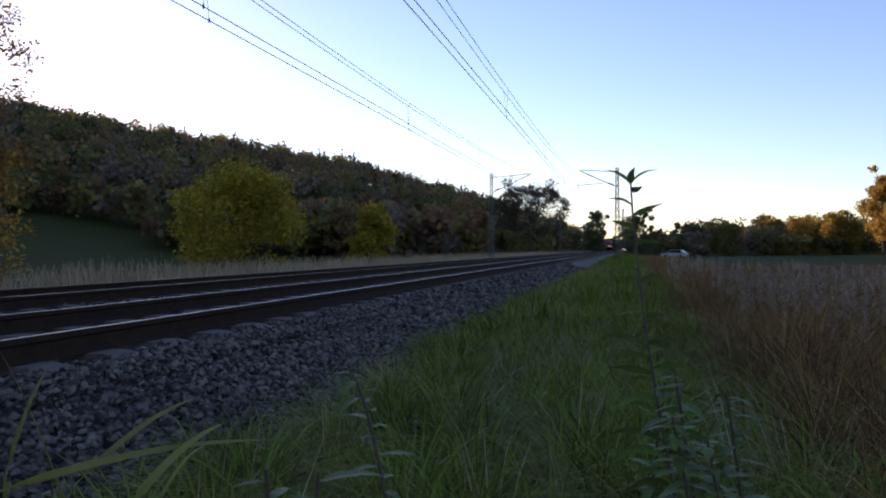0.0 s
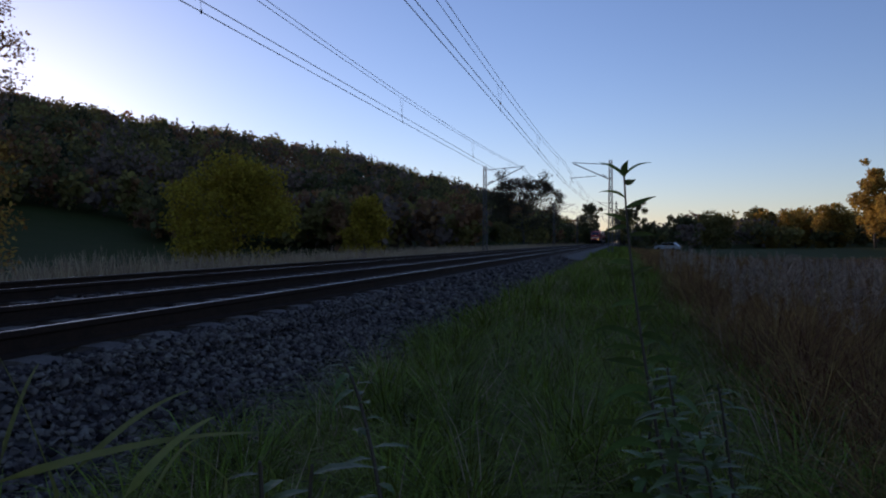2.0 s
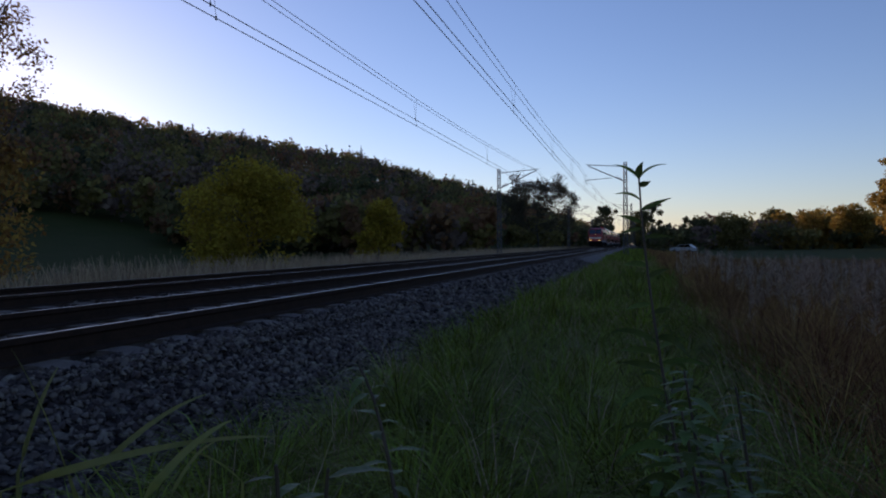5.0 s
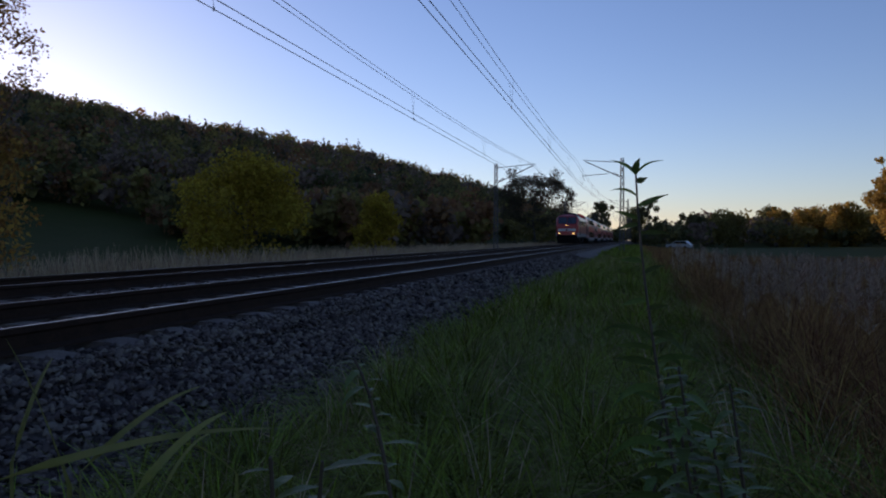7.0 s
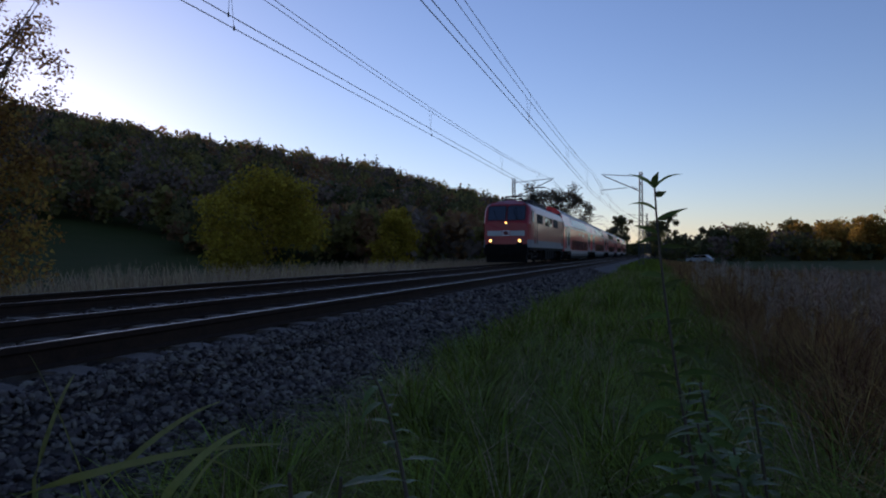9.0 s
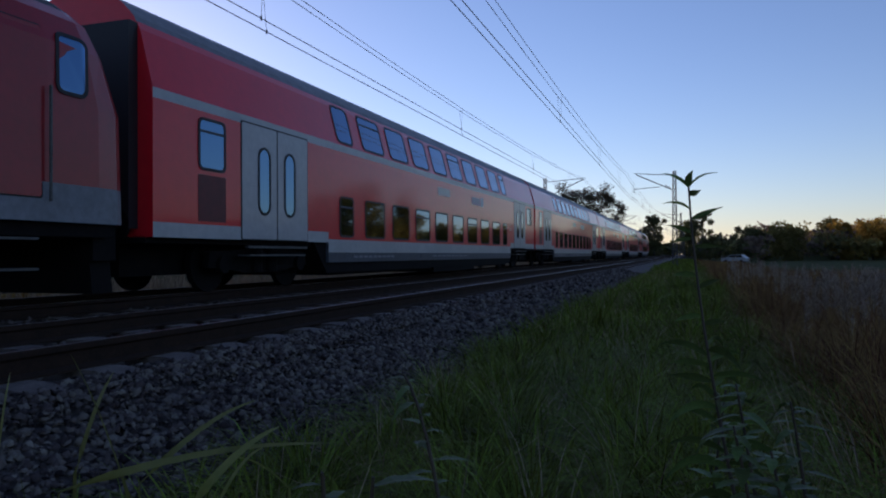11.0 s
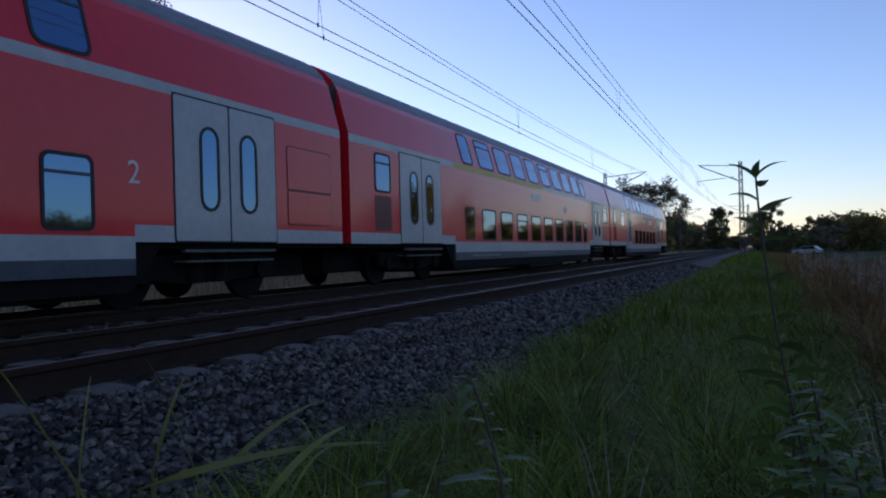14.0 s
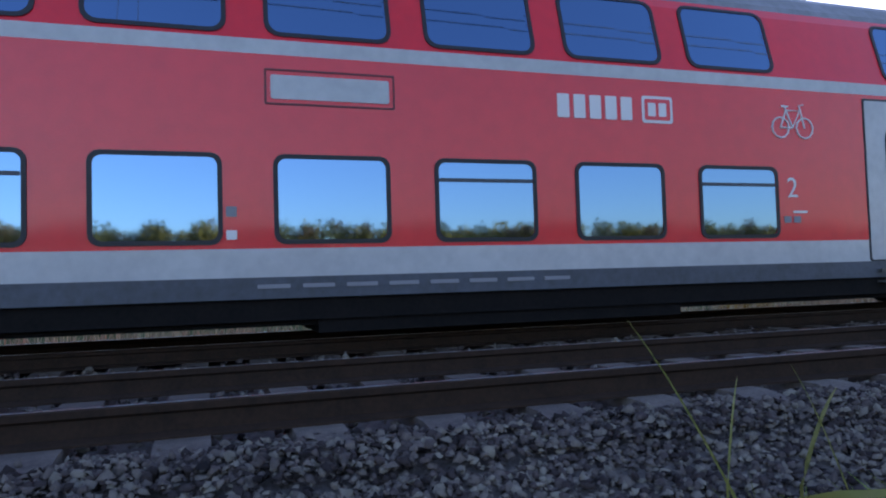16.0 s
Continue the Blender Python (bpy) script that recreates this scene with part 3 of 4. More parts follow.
for _ in range(700):      # sunlit slope across the valley, mirrored in the train
    b = random.uniform(-165, -34); d = float(np.interp(b, RB, RD)); r = d * random.uniform(0.75, 1.05)
    groups[random.choice(["gold", "gold", "olive", "rust", "green"])].append((*at(b, r), random.uniform(9, 14), random.uniform(4, 6)))
for k, m, per, con in (("green", M_GREEN, 170, 0), ("olive", M_OLIVE, 170, 0), ("rust", M_RUSTY, 170, 0), ("spruce", M_SPRUCE, 150, 1), ("twig", M_TWIG, 150, 0), ("gold", M_GOLD, 60, 0)):
    wood("wood", groups[k], m, 0.6 if k != 'gold' else 0.9, per, {"green": "dark green broadleaf wood", "olive": "olive autumn wood", "rust": "rust-brown autumn wood", "spruce": "dark spruces of the ridge", "twig": "bare grey-brown trees of the wood", "gold": "golden sunlit autumn wood"}[k], con)
for b, r, h, w in ((-62, 95, 7.5, 4), (-84, 88, 9, 5), (-112, 90, 8, 4.5)):
    tree("bank_tree", *at(b, r), h, w, M_GOLD if b != -95 else M_GREEN, int(-b), n=2500, size=0.3, low=0.08, label="autumn tree across the fallow field")

# overhead line
def lattice(root, z0, z1, w0, w1, n=13):
    """Two legs joined by crossed braces and rungs."""
    for sx in (-1, 1): Shape().tube((sx * w0, 0, z0), (sx * w1, 0, z1), 0.045, n=6).done("leg", M_GALV, root)
    for i in range(n):
        wa, wc = w0 + (w1 - w0) * i / n, w0 + (w1 - w0) * (i + 1) / n
        za, zc = z0 + (z1 - z0) * i / n, z0 + (z1 - z0) * (i + 1) / n
        for sx in (-1, 1): Shape().tube((-sx * wa, sx * 0.03, za), (sx * wc, sx * 0.03, zc), 0.03, n=5).done("brace", M_GALV, root)
        Shape().tube((-wc, 0, zc), (wc, 0, zc), 0.025, n=5).done("rung", M_GALV, root)
def mast(x, y, arm, cw, top):
    root = tagged(new("catenary_mast"), "grey lattice catenary mast with a bracket over the track", "mast", "masts of the overhead line")
    z0 = ground_z(x, y)
    root.location = (x, y, z0)
    lattice(root, -0.2, top - z0, 0.20, 0.11)
    Shape().box(-0.4, 0.4, -0.4, 0.4, -0.3, 0.25).done("footing", M_CONC, root)
    d = arm - x; sg = 1 if d > 0 else -1
    zc = cw - z0
    a = Shape().tube((sg * 0.15, 0, top - z0 - 0.35), (d * 1.03, 0, top - z0 - 0.1), 0.03).tube((sg * 0.15, 0, zc + 0.25), (d * 0.98, 0, top - z0 - 0.2), 0.04).tube((d * 0.35, 0, zc + 0.55), (d * 1.05, 0, zc + 0.4), 0.025).tube((d * 1.05, 0, zc + 0.4), (d, 0, zc), 0.02)
    a.done("bracket", M_GALV, root)
    i = Shape()
    for k in range(5): i.tube((sg * (0.3 + 0.09 * k), 0, zc + 0.25 + (0.3 + 0.09 * k) * 0.55), (sg * (0.34 + 0.09 * k), 0, zc + 0.27 + (0.3 + 0.09 * k) * 0.55), 0.075, n=10)
    i.done("insulator", M_INSUL, root)
    return root
CWN, CWF = 5.66, 5.36
for y in (63, 128, 193, 258):
    mast(-1.12 if y < 100 else -1.3, y, XN + 0.35, CWN, 7.5); mast(-12.0, y, XF, CWF, 7.3)
for y in (-8,):
    mast(-0.75 - 0.6, y - 8, XN, CWN, 7.3); mast(-12.0, y, XF, CWF, 7.3)
def overhead(cx, cz, stagger, masts=(-72, -8, 63, 128, 193, 258)):
    """Twin wires that zigzag from mast to mast, the carrier sagging between them."""
    root = tagged(new("overhead_line"), "thin twin contact and carrier wires with droppers", "wire", "overhead wires")
    sway = lambda y: cx + float(np.interp(y, masts, [stagger * (1 if i % 2 == 0 else -1) for i in range(len(masts))]))
    for o, dz in ((0.0, 0.0), (0.06, 0.19)):
        Shape().path([(sway(y) + o, y, cz + dz) for y in np.arange(-60.0, 255.0, 3.0)], 0.011).done("contact_wire", M_WIRE, root)
    pts = []
    for y0, y1 in zip(masts, masts[1:]):
        pts += [(y0 + (y1 - y0) * i / 20, cz + 1.0 + 0.8 * (2 * i / 20 - 1) ** 2) for i in range(20)]
    for o in (-0.11, 0.11): Shape().path([(sway(y) + o, y, z) for y, z in pts], 0.009).done("carrier_wire", M_WIRE, root)
    for k, (y, z) in enumerate(pts):
        c = sway(y)
        if k % 4 == 2: Shape().tube((c - 0.11, y, z), (c, y, cz), 0.005, n=4).tube((c + 0.11, y - .3, z), (c + 0.06, y - .3, cz + .19), 0.005, n=4).tube((c, y, cz - .04), (c, y, cz + .05), 0.02, n=6).tube((c + .06, y - .3, cz + .15), (c + .06, y - .3, cz + .24), 0.02, n=6).done("dropper", M_WIRE, root)
overhead(XN, CWN, -0.42)
overhead(XF, CWF, -0.15)
# nearby weeds and broad grass blades
def spot(b, el, r): return Vector((-r * math.sin(radians(b)), r * math.cos(radians(b)), H + r * math.tan(radians(el))))
def leaf_blade(s, a, d, length, width, droop=0.3, fold=0.12):
    """A pointed leaf from a along d, made of three pairs of quads folded on the midrib."""
    d = d.normalized(); side = d.cross(Vector((0, 0, 1))).normalized(); up = side.cross(d)
    mid, lf, rt = [], [], []
    for t, w in ((0, 0.12), (0.3, 0.9), (0.6, 0.8), (0.85, 0.35), (1, 0.02)):
        c = a + d * length * t - Vector((0, 0, 1)) * droop * length * t * t
        mid.append(c); lf.append(c + side * width * w + up * fold * width * w); rt.append(c - side * width * w + up * fold * width * w)
    o = []
    n = len(mid)
    fs = [(i, i + 1, n + i + 1, n + i) for i in range(n - 1)] + [(i, 2 * n + i, 2 * n + i + 1, i + 1) for i in range(n - 1)]
    s.add(mid + lf + rt, fs)
def weed(base, bend, top, leaves_n, llen, seed, label, start=0.12, lw=0.16):
    g = random.Random(seed)
    root = tagged(new("weed"), label, "weed", "tall weeds on the verge")
    root.location = base
    base, bend, top = Vector((0, 0, -0.03)), bend - base, top - base
    pt = lambda t: base * (1 - t) ** 2 + bend * 2 * t * (1 - t) + top * t * t
    st = Shape()
    st.hose([pt(i / 10) for i in range(11)], [0.008 - 0.0048 * i / 10 for i in range(11)], 6)
    st.done("stem", M_STEM, root)
    for i in range(leaves_n):
        t = start + (1 - start) * (i / leaves_n) ** 0.8
        a = i * 2.4 + g.uniform(-.4, .4)
        ln = llen * (1.1 - 0.55 * t) * g.uniform(0.75, 1.2)
        s = Shape(); leaf_blade(s, pt(t), Vector((math.cos(a), math.sin(a), g.uniform(0.0, 0.5))), ln, ln * lw, g.uniform(0.2, 0.6))
        s.done("leaf", M_WEED, root)
    return root, pt(1.0)
def on_ground(b, r):
    x, y = at(b, r); return Vector((x, y, ground_z(x, y)))
wd, tip = weed(on_ground(-5.2, 2.6), spot(-0.5, -6.5, 2.6), spot(0.0, 5.0, 2.6), 0, 0.2, 1, "tall leafy weed with a bare curling tip", 0.12)
def arch_leaf(root, a, c, e, width):
    """A leaf that springs from a, bends over c and ends at e, folded on its midrib."""
    s, n = Shape(), 7
    rows = []
    for i in range(n + 1):
        t = i / n
        p = a * (1 - t) ** 2 + c * 2 * t * (1 - t) + e * t * t
        d = ((c - a) * (1 - t) + (e - c) * t).normalized()
        sd = d.cross(Vector((0.1, 1, 0.25))).normalized() * width * max(0.04, math.sin(math.pi * min(1, 0.08 + 0.92 * t ** 0.8)))
        rows += [p - sd, p + Vector((0, width * 0.25, -0.15 * width)), p + sd]
    s.add(rows, [q for i in range(n) for q in ((3 * i, 3 * i + 1, 3 * i + 4, 3 * i + 3), (3 * i + 1, 3 * i + 2, 3 * i + 5, 3 * i + 4))])
    return s.done("leaf", M_WEED, root, smooth=True)
U = 0.00204
foot = Vector(wd.location)
stalk = lambda t: (Vector((0, 0, -0.03)) * (1 - t) ** 2 + (spot(-0.5, -6.5, 2.6) - foot) * 2 * t * (1 - t) + (spot(0.0, 5.0, 2.6) - foot) * t * t)
for t, (cx, cz), (ex, ez), w in (       # curling top leaves, then pairs further down the stalk
        (1.0, (-12, 20), (-42, 24), 0.006), (1.0, (14, 24), (46, 24), 0.004), (1.0, (-3, 14), (7, 27), 0.013), (0.985, (8, -6), (19, 4), 0.011),
        (0.93, (-16, 18), (-44, 10), 0.005), (0.90, (20, 10), (50, 20), 0.009), (0.86, (-20, 12), (-40, 13), 0.008), (0.845, (-18, 0), (-36, -9), 0.008),
        (0.82, (22, 4), (52, -1), 0.008), (0.74, (-18, 8), (-40, 2), 0.010), (0.71, (14, 12), (36, 14), 0.009), (0.64, (-22, 4), (-46, -10), 0.010), (0.62, (16, 8), (34, 4), 0.010)):
    p = stalk(t)
    arch_leaf(wd, p, p + Vector((cx * U, -0.01, cz * U)), p + Vector((ex * U, 0.02 if cx > 0 else -0.03, ez * U)), w)
g = random.Random(41)
for i in range(46):                     # the leafy lower half
    t = 0.06 + 0.52 * (i / 46); a = i * 2.4 + g.uniform(-.4, .4); ln = (0.24 - 0.16 * t) * g.uniform(0.7, 1.2)
    p, d = stalk(t), Vector((math.cos(a), math.sin(a), 0))
    arch_leaf(wd, p, p + d * ln * 0.55 + Vector((0, 0, ln * g.uniform(0.1, 0.4))), p + d * ln + Vector((0, 0, ln * g.uniform(-0.35, 0.15))), ln * g.uniform(0.055, 0.095))
weed(on_ground(-6.5, 2.3), spot(-4.0, -14, 2.3), spot(-3.2, -9.5, 2.3), 34, 0.14, 2, "bushy leafy weed on the verge", lw=0.2)
weed(on_ground(-9.0, 2.5), spot(-7.5, -14, 2.5), spot(-6.8, -10.5, 2.5), 28, 0.14, 12, "bushy leafy weed on the verge")
weed(on_ground(-1.0, 2.7), spot(-1.5, -16, 2.7), spot(-2.5, -10.0, 2.7), 22, 0.15, 22, "leafy weed on the verge")
weed(on_ground(-7.0, 2.1), spot(-4, -17, 2.1), spot(-3.0, -12.5, 2.1), 34, 0.15, 31, "bushy leafy weed on the verge", lw=0.2)
weed(on_ground(-9.0, 2.2), spot(-6.5, -19, 2.1), spot(-5.5, -14, 2.1), 30, 0.15, 32, "bushy leafy weed on the verge", lw=0.2)
weed(on_ground(16.5, 1.75), spot(19, -14, 1.8), spot(22.0, -9.4, 1.85), 26, 0.12, 3, "slender weed with narrow grey-green leaves")
weed(on_ground(25.5, 1.35), spot(25, -20, 1.35), spot(24.5, -17, 1.3), 9, 0.2, 4, "low weed with broad leaves")
weed(on_ground(28.5, 1.3), spot(28, -20, 1.3), spot(28.5, -16.5, 1.25), 8, 0.12, 6, "low weed with yellowing leaves")
M_BROAD = mat("broad_grass_blade", (0.15, 0.165, 0.034), 0.55, var=(0.21, 0.20, 0.046), scale=12, vary=0.25, trans=0.35)
def broad(b0, mid, tip_, w):
    """A stalk from the ground that arches over from mid to its tip."""
    base = on_ground(*b0)
    ctrl = mid.lerp(tip_, 0.5) + Vector((0, 0, 0.035))
    pts = [base.lerp(mid, i / 4) for i in range(4)] + [mid * (1 - t) ** 2 + ctrl * 2 * t * (1 - t) + tip_ * t * t for t in (0, .15, .3, .45, .6, .75, .9, 1)]
    vs, fs, n = [], [], len(pts) - 1
    for i, q in enumerate(pts):
        d = (pts[min(n, i + 1)] - pts[max(0, i - 1)]).normalized()
        sd = d.cross(Vector((0.3, 0.2, 1)).normalized()).normalized()
        sd = (sd * 0.5 + d.cross(sd) * 0.6).normalized()
        k = w * (1 - (i / n) ** 3) * min(1, 0.3 + 0.2 * i) + 0.0006
        vs += [q - sd * k, q + Vector((0, 0, -0.35 * k)), q + sd * k]
    for i in range(n): fs += [(3 * i, 3 * i + 1, 3 * i + 4, 3 * i + 3), (3 * i + 1, 3 * i + 2, 3 * i + 5, 3 * i + 4)]
    return tagged(put("grass_blade", vs, fs, M_BROAD, smooth=True), "broad yellow-green grass blade arching over the ballast", "grass", "broad grass blades")
for (b1, e1, r1), (b2, e2, r2), w in (
        ((38.6, -18.5, 1.05), (31.7, -13.0, 1.25), 0.011), ((47.0, -16.0, 1.05), (28.4, -14.4, 1.3), 0.009), ((41.8, -16.2, 1.15), (33.6, -11.0, 1.4), 0.008),
        ((50.9, -15.5, 1.3), (49.9, -7.8, 1.45), 0.009), ((50.0, -17.0, 1.15), (57.7, -3.4, 1.4), 0.014),
        ((46.0, -15.0, 1.3), (43.5, -8.3, 1.45), 0.010), ((42.5, -17.0, 1.15), (46.3, -6.8, 1.3), 0.010), ((36.5, -18.5, 1.1), (33.0, -14.5, 1.25), 0.005), ((31, -17.5, 1.3), (35.5, -15.0, 1.5), 0.005)):
    broad((b1, r1), spot(b1, e1, r1), spot(b2, e2, r2), w * 0.62)

# parked car far along the field track
def parked_car(x, y, turn):
    root = tagged(new("parked_car"), "small white car parked beside the field track", "car")
    root.matrix_basis = pose(x, y, ground_z(x, y) + 0.02, rz=turn)
    Shape().prism([(-2.0, .35), (2.0, .35), (2.05, .7), (1.95, .85), (1.1, .95), (.55, 1.4), (-1.2, 1.45), (-1.85, .95), (-2.05, .8)], -.82, .82, "x").done("body", M_BAND, root)
    for s in (-1, 1):
        Shape().prism([(-1.5, .98), (.9, .98), (.48, 1.33), (-1.15, 1.37)], s * .825 - .004, s * .825 + .004, "x").done("side_window", M_DGLASS, root)
        for v_ in (-1.25, 1.25): Shape().tube((s * .62, v_, .31), (s * .84, v_, .31), .31, n=18).done("wheel", M_RUBBER, root)
parked_car(*at(-3.2, 128), 70)

# ---- train ----
def side_x(z):
    """Half width of the double-deck body at height z."""
    return float(np.interp(z, [0, 3.02, 3.86, 4.07, 4.27, 4.42, 4.52, 4.56], [1.39, 1.385, 1.165, 1.05, 0.86, 0.62, 0.34, 0.0]))
def ring(outer, inner, fx, off, name, material, parent):
    vs = [(fx(z, off), y, z) for y, z in outer] + [(fx(z, off), y, z) for y, z in inner] + [(fx(z, 0), y, z) for y, z in outer]
    n = len(outer)
    fs = [(i, (i + 1) % n, n + (i + 1) % n, n + i) for i in range(n)] + [(2 * n + i, 2 * n + (i + 1) % n, (i + 1) % n, i) for i in range(n)]
    return put(name, vs, fs, material, parent)
def panel(outline, fx, off, name, material, parent, label=""):
    n = len(outline)
    vs = [(fx(z, off), y, z) for y, z in outline] + [(fx(z, -0.004), y, z) for y, z in outline]
    return put(name, vs, [tuple(range(n))] + [(n + i, n + (i + 1) % n, (i + 1) % n, i) for i in range(n)], material, parent, label)
def window(parent, y0, y1, z0, z1, s, r=0.11, sash=False, glass=None, f=None):
    fx = lambda z, o: s * ((f or side_x)(z) + o)
    out, inn = rounded(y0, y1, z0, z1, r), rounded(y0 + 0.045, y1 - 0.045, z0 + 0.045, z1 - 0.045, r - 0.03)
    w = ring(out, inn, fx, 0.014, "window", M_RUBBER, parent)
    panel(inn, fx, 0.006, "pane", glass or M_GLASS, w)
    if sash:
        zz = z0 + (z1 - z0) * 0.74
        panel(rounded(y0 + 0.05, y1 - 0.05, zz - 0.02, zz + 0.02, 0.01), fx, 0.013, "sash", M_SKIRT, w)
    return w
def bars(parent, y0, y1, z0, z1, s, n, material=None):
    """Unreadable lettering as plain bars."""
    fx = lambda z, o: s * (side_x(z) + o + 0.005)
    step = (y1 - y0) / n
    for i in range(n): panel(rounded(y0 + i * step, y0 + (i + 0.72) * step, z0, z1, 0.01, 2), fx, 0.007, "lettering", material or M_WHITE, parent)
def figure(parent, text, y, z, size, s):
    c = bpy.data.curves.new("digit", "FONT"); c.body, c.size, c.align_x = text, size, "CENTER"
    o = new("digit", c)
    me = bpy.data.meshes.new_from_object(o)
    bpy.data.objects.remove(o)
    me.materials.clear(); me.materials.append(M_WHITE)
    q = new("class_number", me); q.parent = parent; q["label"] = "white class number " + text
    q.matrix_basis = Matrix.Translation((s * (side_x(z) + 0.008), y, z)) @ Matrix.Rotation(radians(90 * s), 4, "Z") @ Matrix.Rotation(radians(90), 4, "X")
def bicycle(parent, y, z, s):
    k = Shape(); x = s * (side_x(z) + 0.008)
    for cy in (y - 0.19, y + 0.19):
        pts = [(x, cy + 0.13 * math.cos(a * 0.5236), z + 0.13 * math.sin(a * 0.5236)) for a in range(13)]
        k.path(pts, 0.012, 4)
    P = lambda a, b: (x, y + a * s * 1, z + b)
    k.path([P(-.19, 0), P(-.1, .22), P(.12, .22), P(0, 0), P(-.19, 0)], 0.012, 4).path([P(0, 0), P(-.12, .27)], 0.012, 4).path([P(.19, 0), P(.11, .29), P(.18, .3)], 0.012, 4).path([P(-.17, .27), P(-.06, .27)], 0.014, 4)
    k.done("bicycle_symbol", M_WHITE, parent)
def door(parent, y0, y1, z0, z1, s):
    fx = lambda z, o: s * (side_x(z) + o)
    d = panel(rounded(y0 - 0.03, y1 + 0.03, z0 - 0.02, z1 + 0.03, 0.03, 2), fx, 0.004, "door", M_RUBBER, parent, "light grey double-leaf sliding door")
    m = (y0 + y1) / 2; w = (y1 - y0)
    for a, b, c in ((y0, m - 0.02, 0.62), (m + 0.02, y1, 0.38)):
        lf = panel(rounded(a, b, z0, z1, 0.03, 2), fx, 0.012, "door_leaf", M_BAND, d)
        cy = a + (b - a) * c; hw = min(0.2, w * 0.095)
        window(d, cy - hw, cy + hw, z0 + 0.42, z1 - 0.35, s, r=hw, f=lambda z: side_x(z) + 0.012)
    Shape().box(s * 1.37, s * 1.45, y0 + 0.1, y1 - 0.1, z0 - 0.16, z0 - 0.12).done("step", M_GALV, d)
    Shape().box(s * 1.2, s * 1.44, y0 + 0.15, y1 - 0.15, z0 - 0.3, z0 - 0.27).done("step", M_GALV, d)
def bogie(parent, y, z=0.46, base=2.5):
    b = Shape()
    for s in (-1, 1):
        b.prism([(y - base / 2 - .35, .42), (y - base / 2 + .3, .36), (y - .5, .3), (y + .5, .3), (y + base / 2 - .3, .36), (y + base / 2 + .35, .42), (y + base / 2 + .3, .68), (y + .55, .72), (y - .55, .72), (y - base / 2 - .3, .68)], s * 1.02 - .06, s * 1.02 + .06, axis="x")
        for k in (-1, 1):
            b.tube((s * .93, y + k * base / 2, .46), (s * 1.16, y + k * base / 2, .46), .15, n=12)
            b.tube((s * 1.08, y + k * .25, .3), (s * 1.08, y + k * .25, .85), .13, n=10)
    b.box(-.95, .95, y - .3, y + .3, .4, .8)
    root = b.done("bogie", M_BLACK, parent, "dark bogie frame with springs")
    for k in (-1, 1):
        w = Shape()
        for s in (-1, 1): w.tube((s * .70, y + k * base / 2, z), (s * .82, y + k * base / 2, z), .46, n=28)
        w.tube((-.75, y + k * base / 2, z), (.75, y + k * base / 2, z), .08)
        w.done("wheelset", M_BLACK, root)
    return root
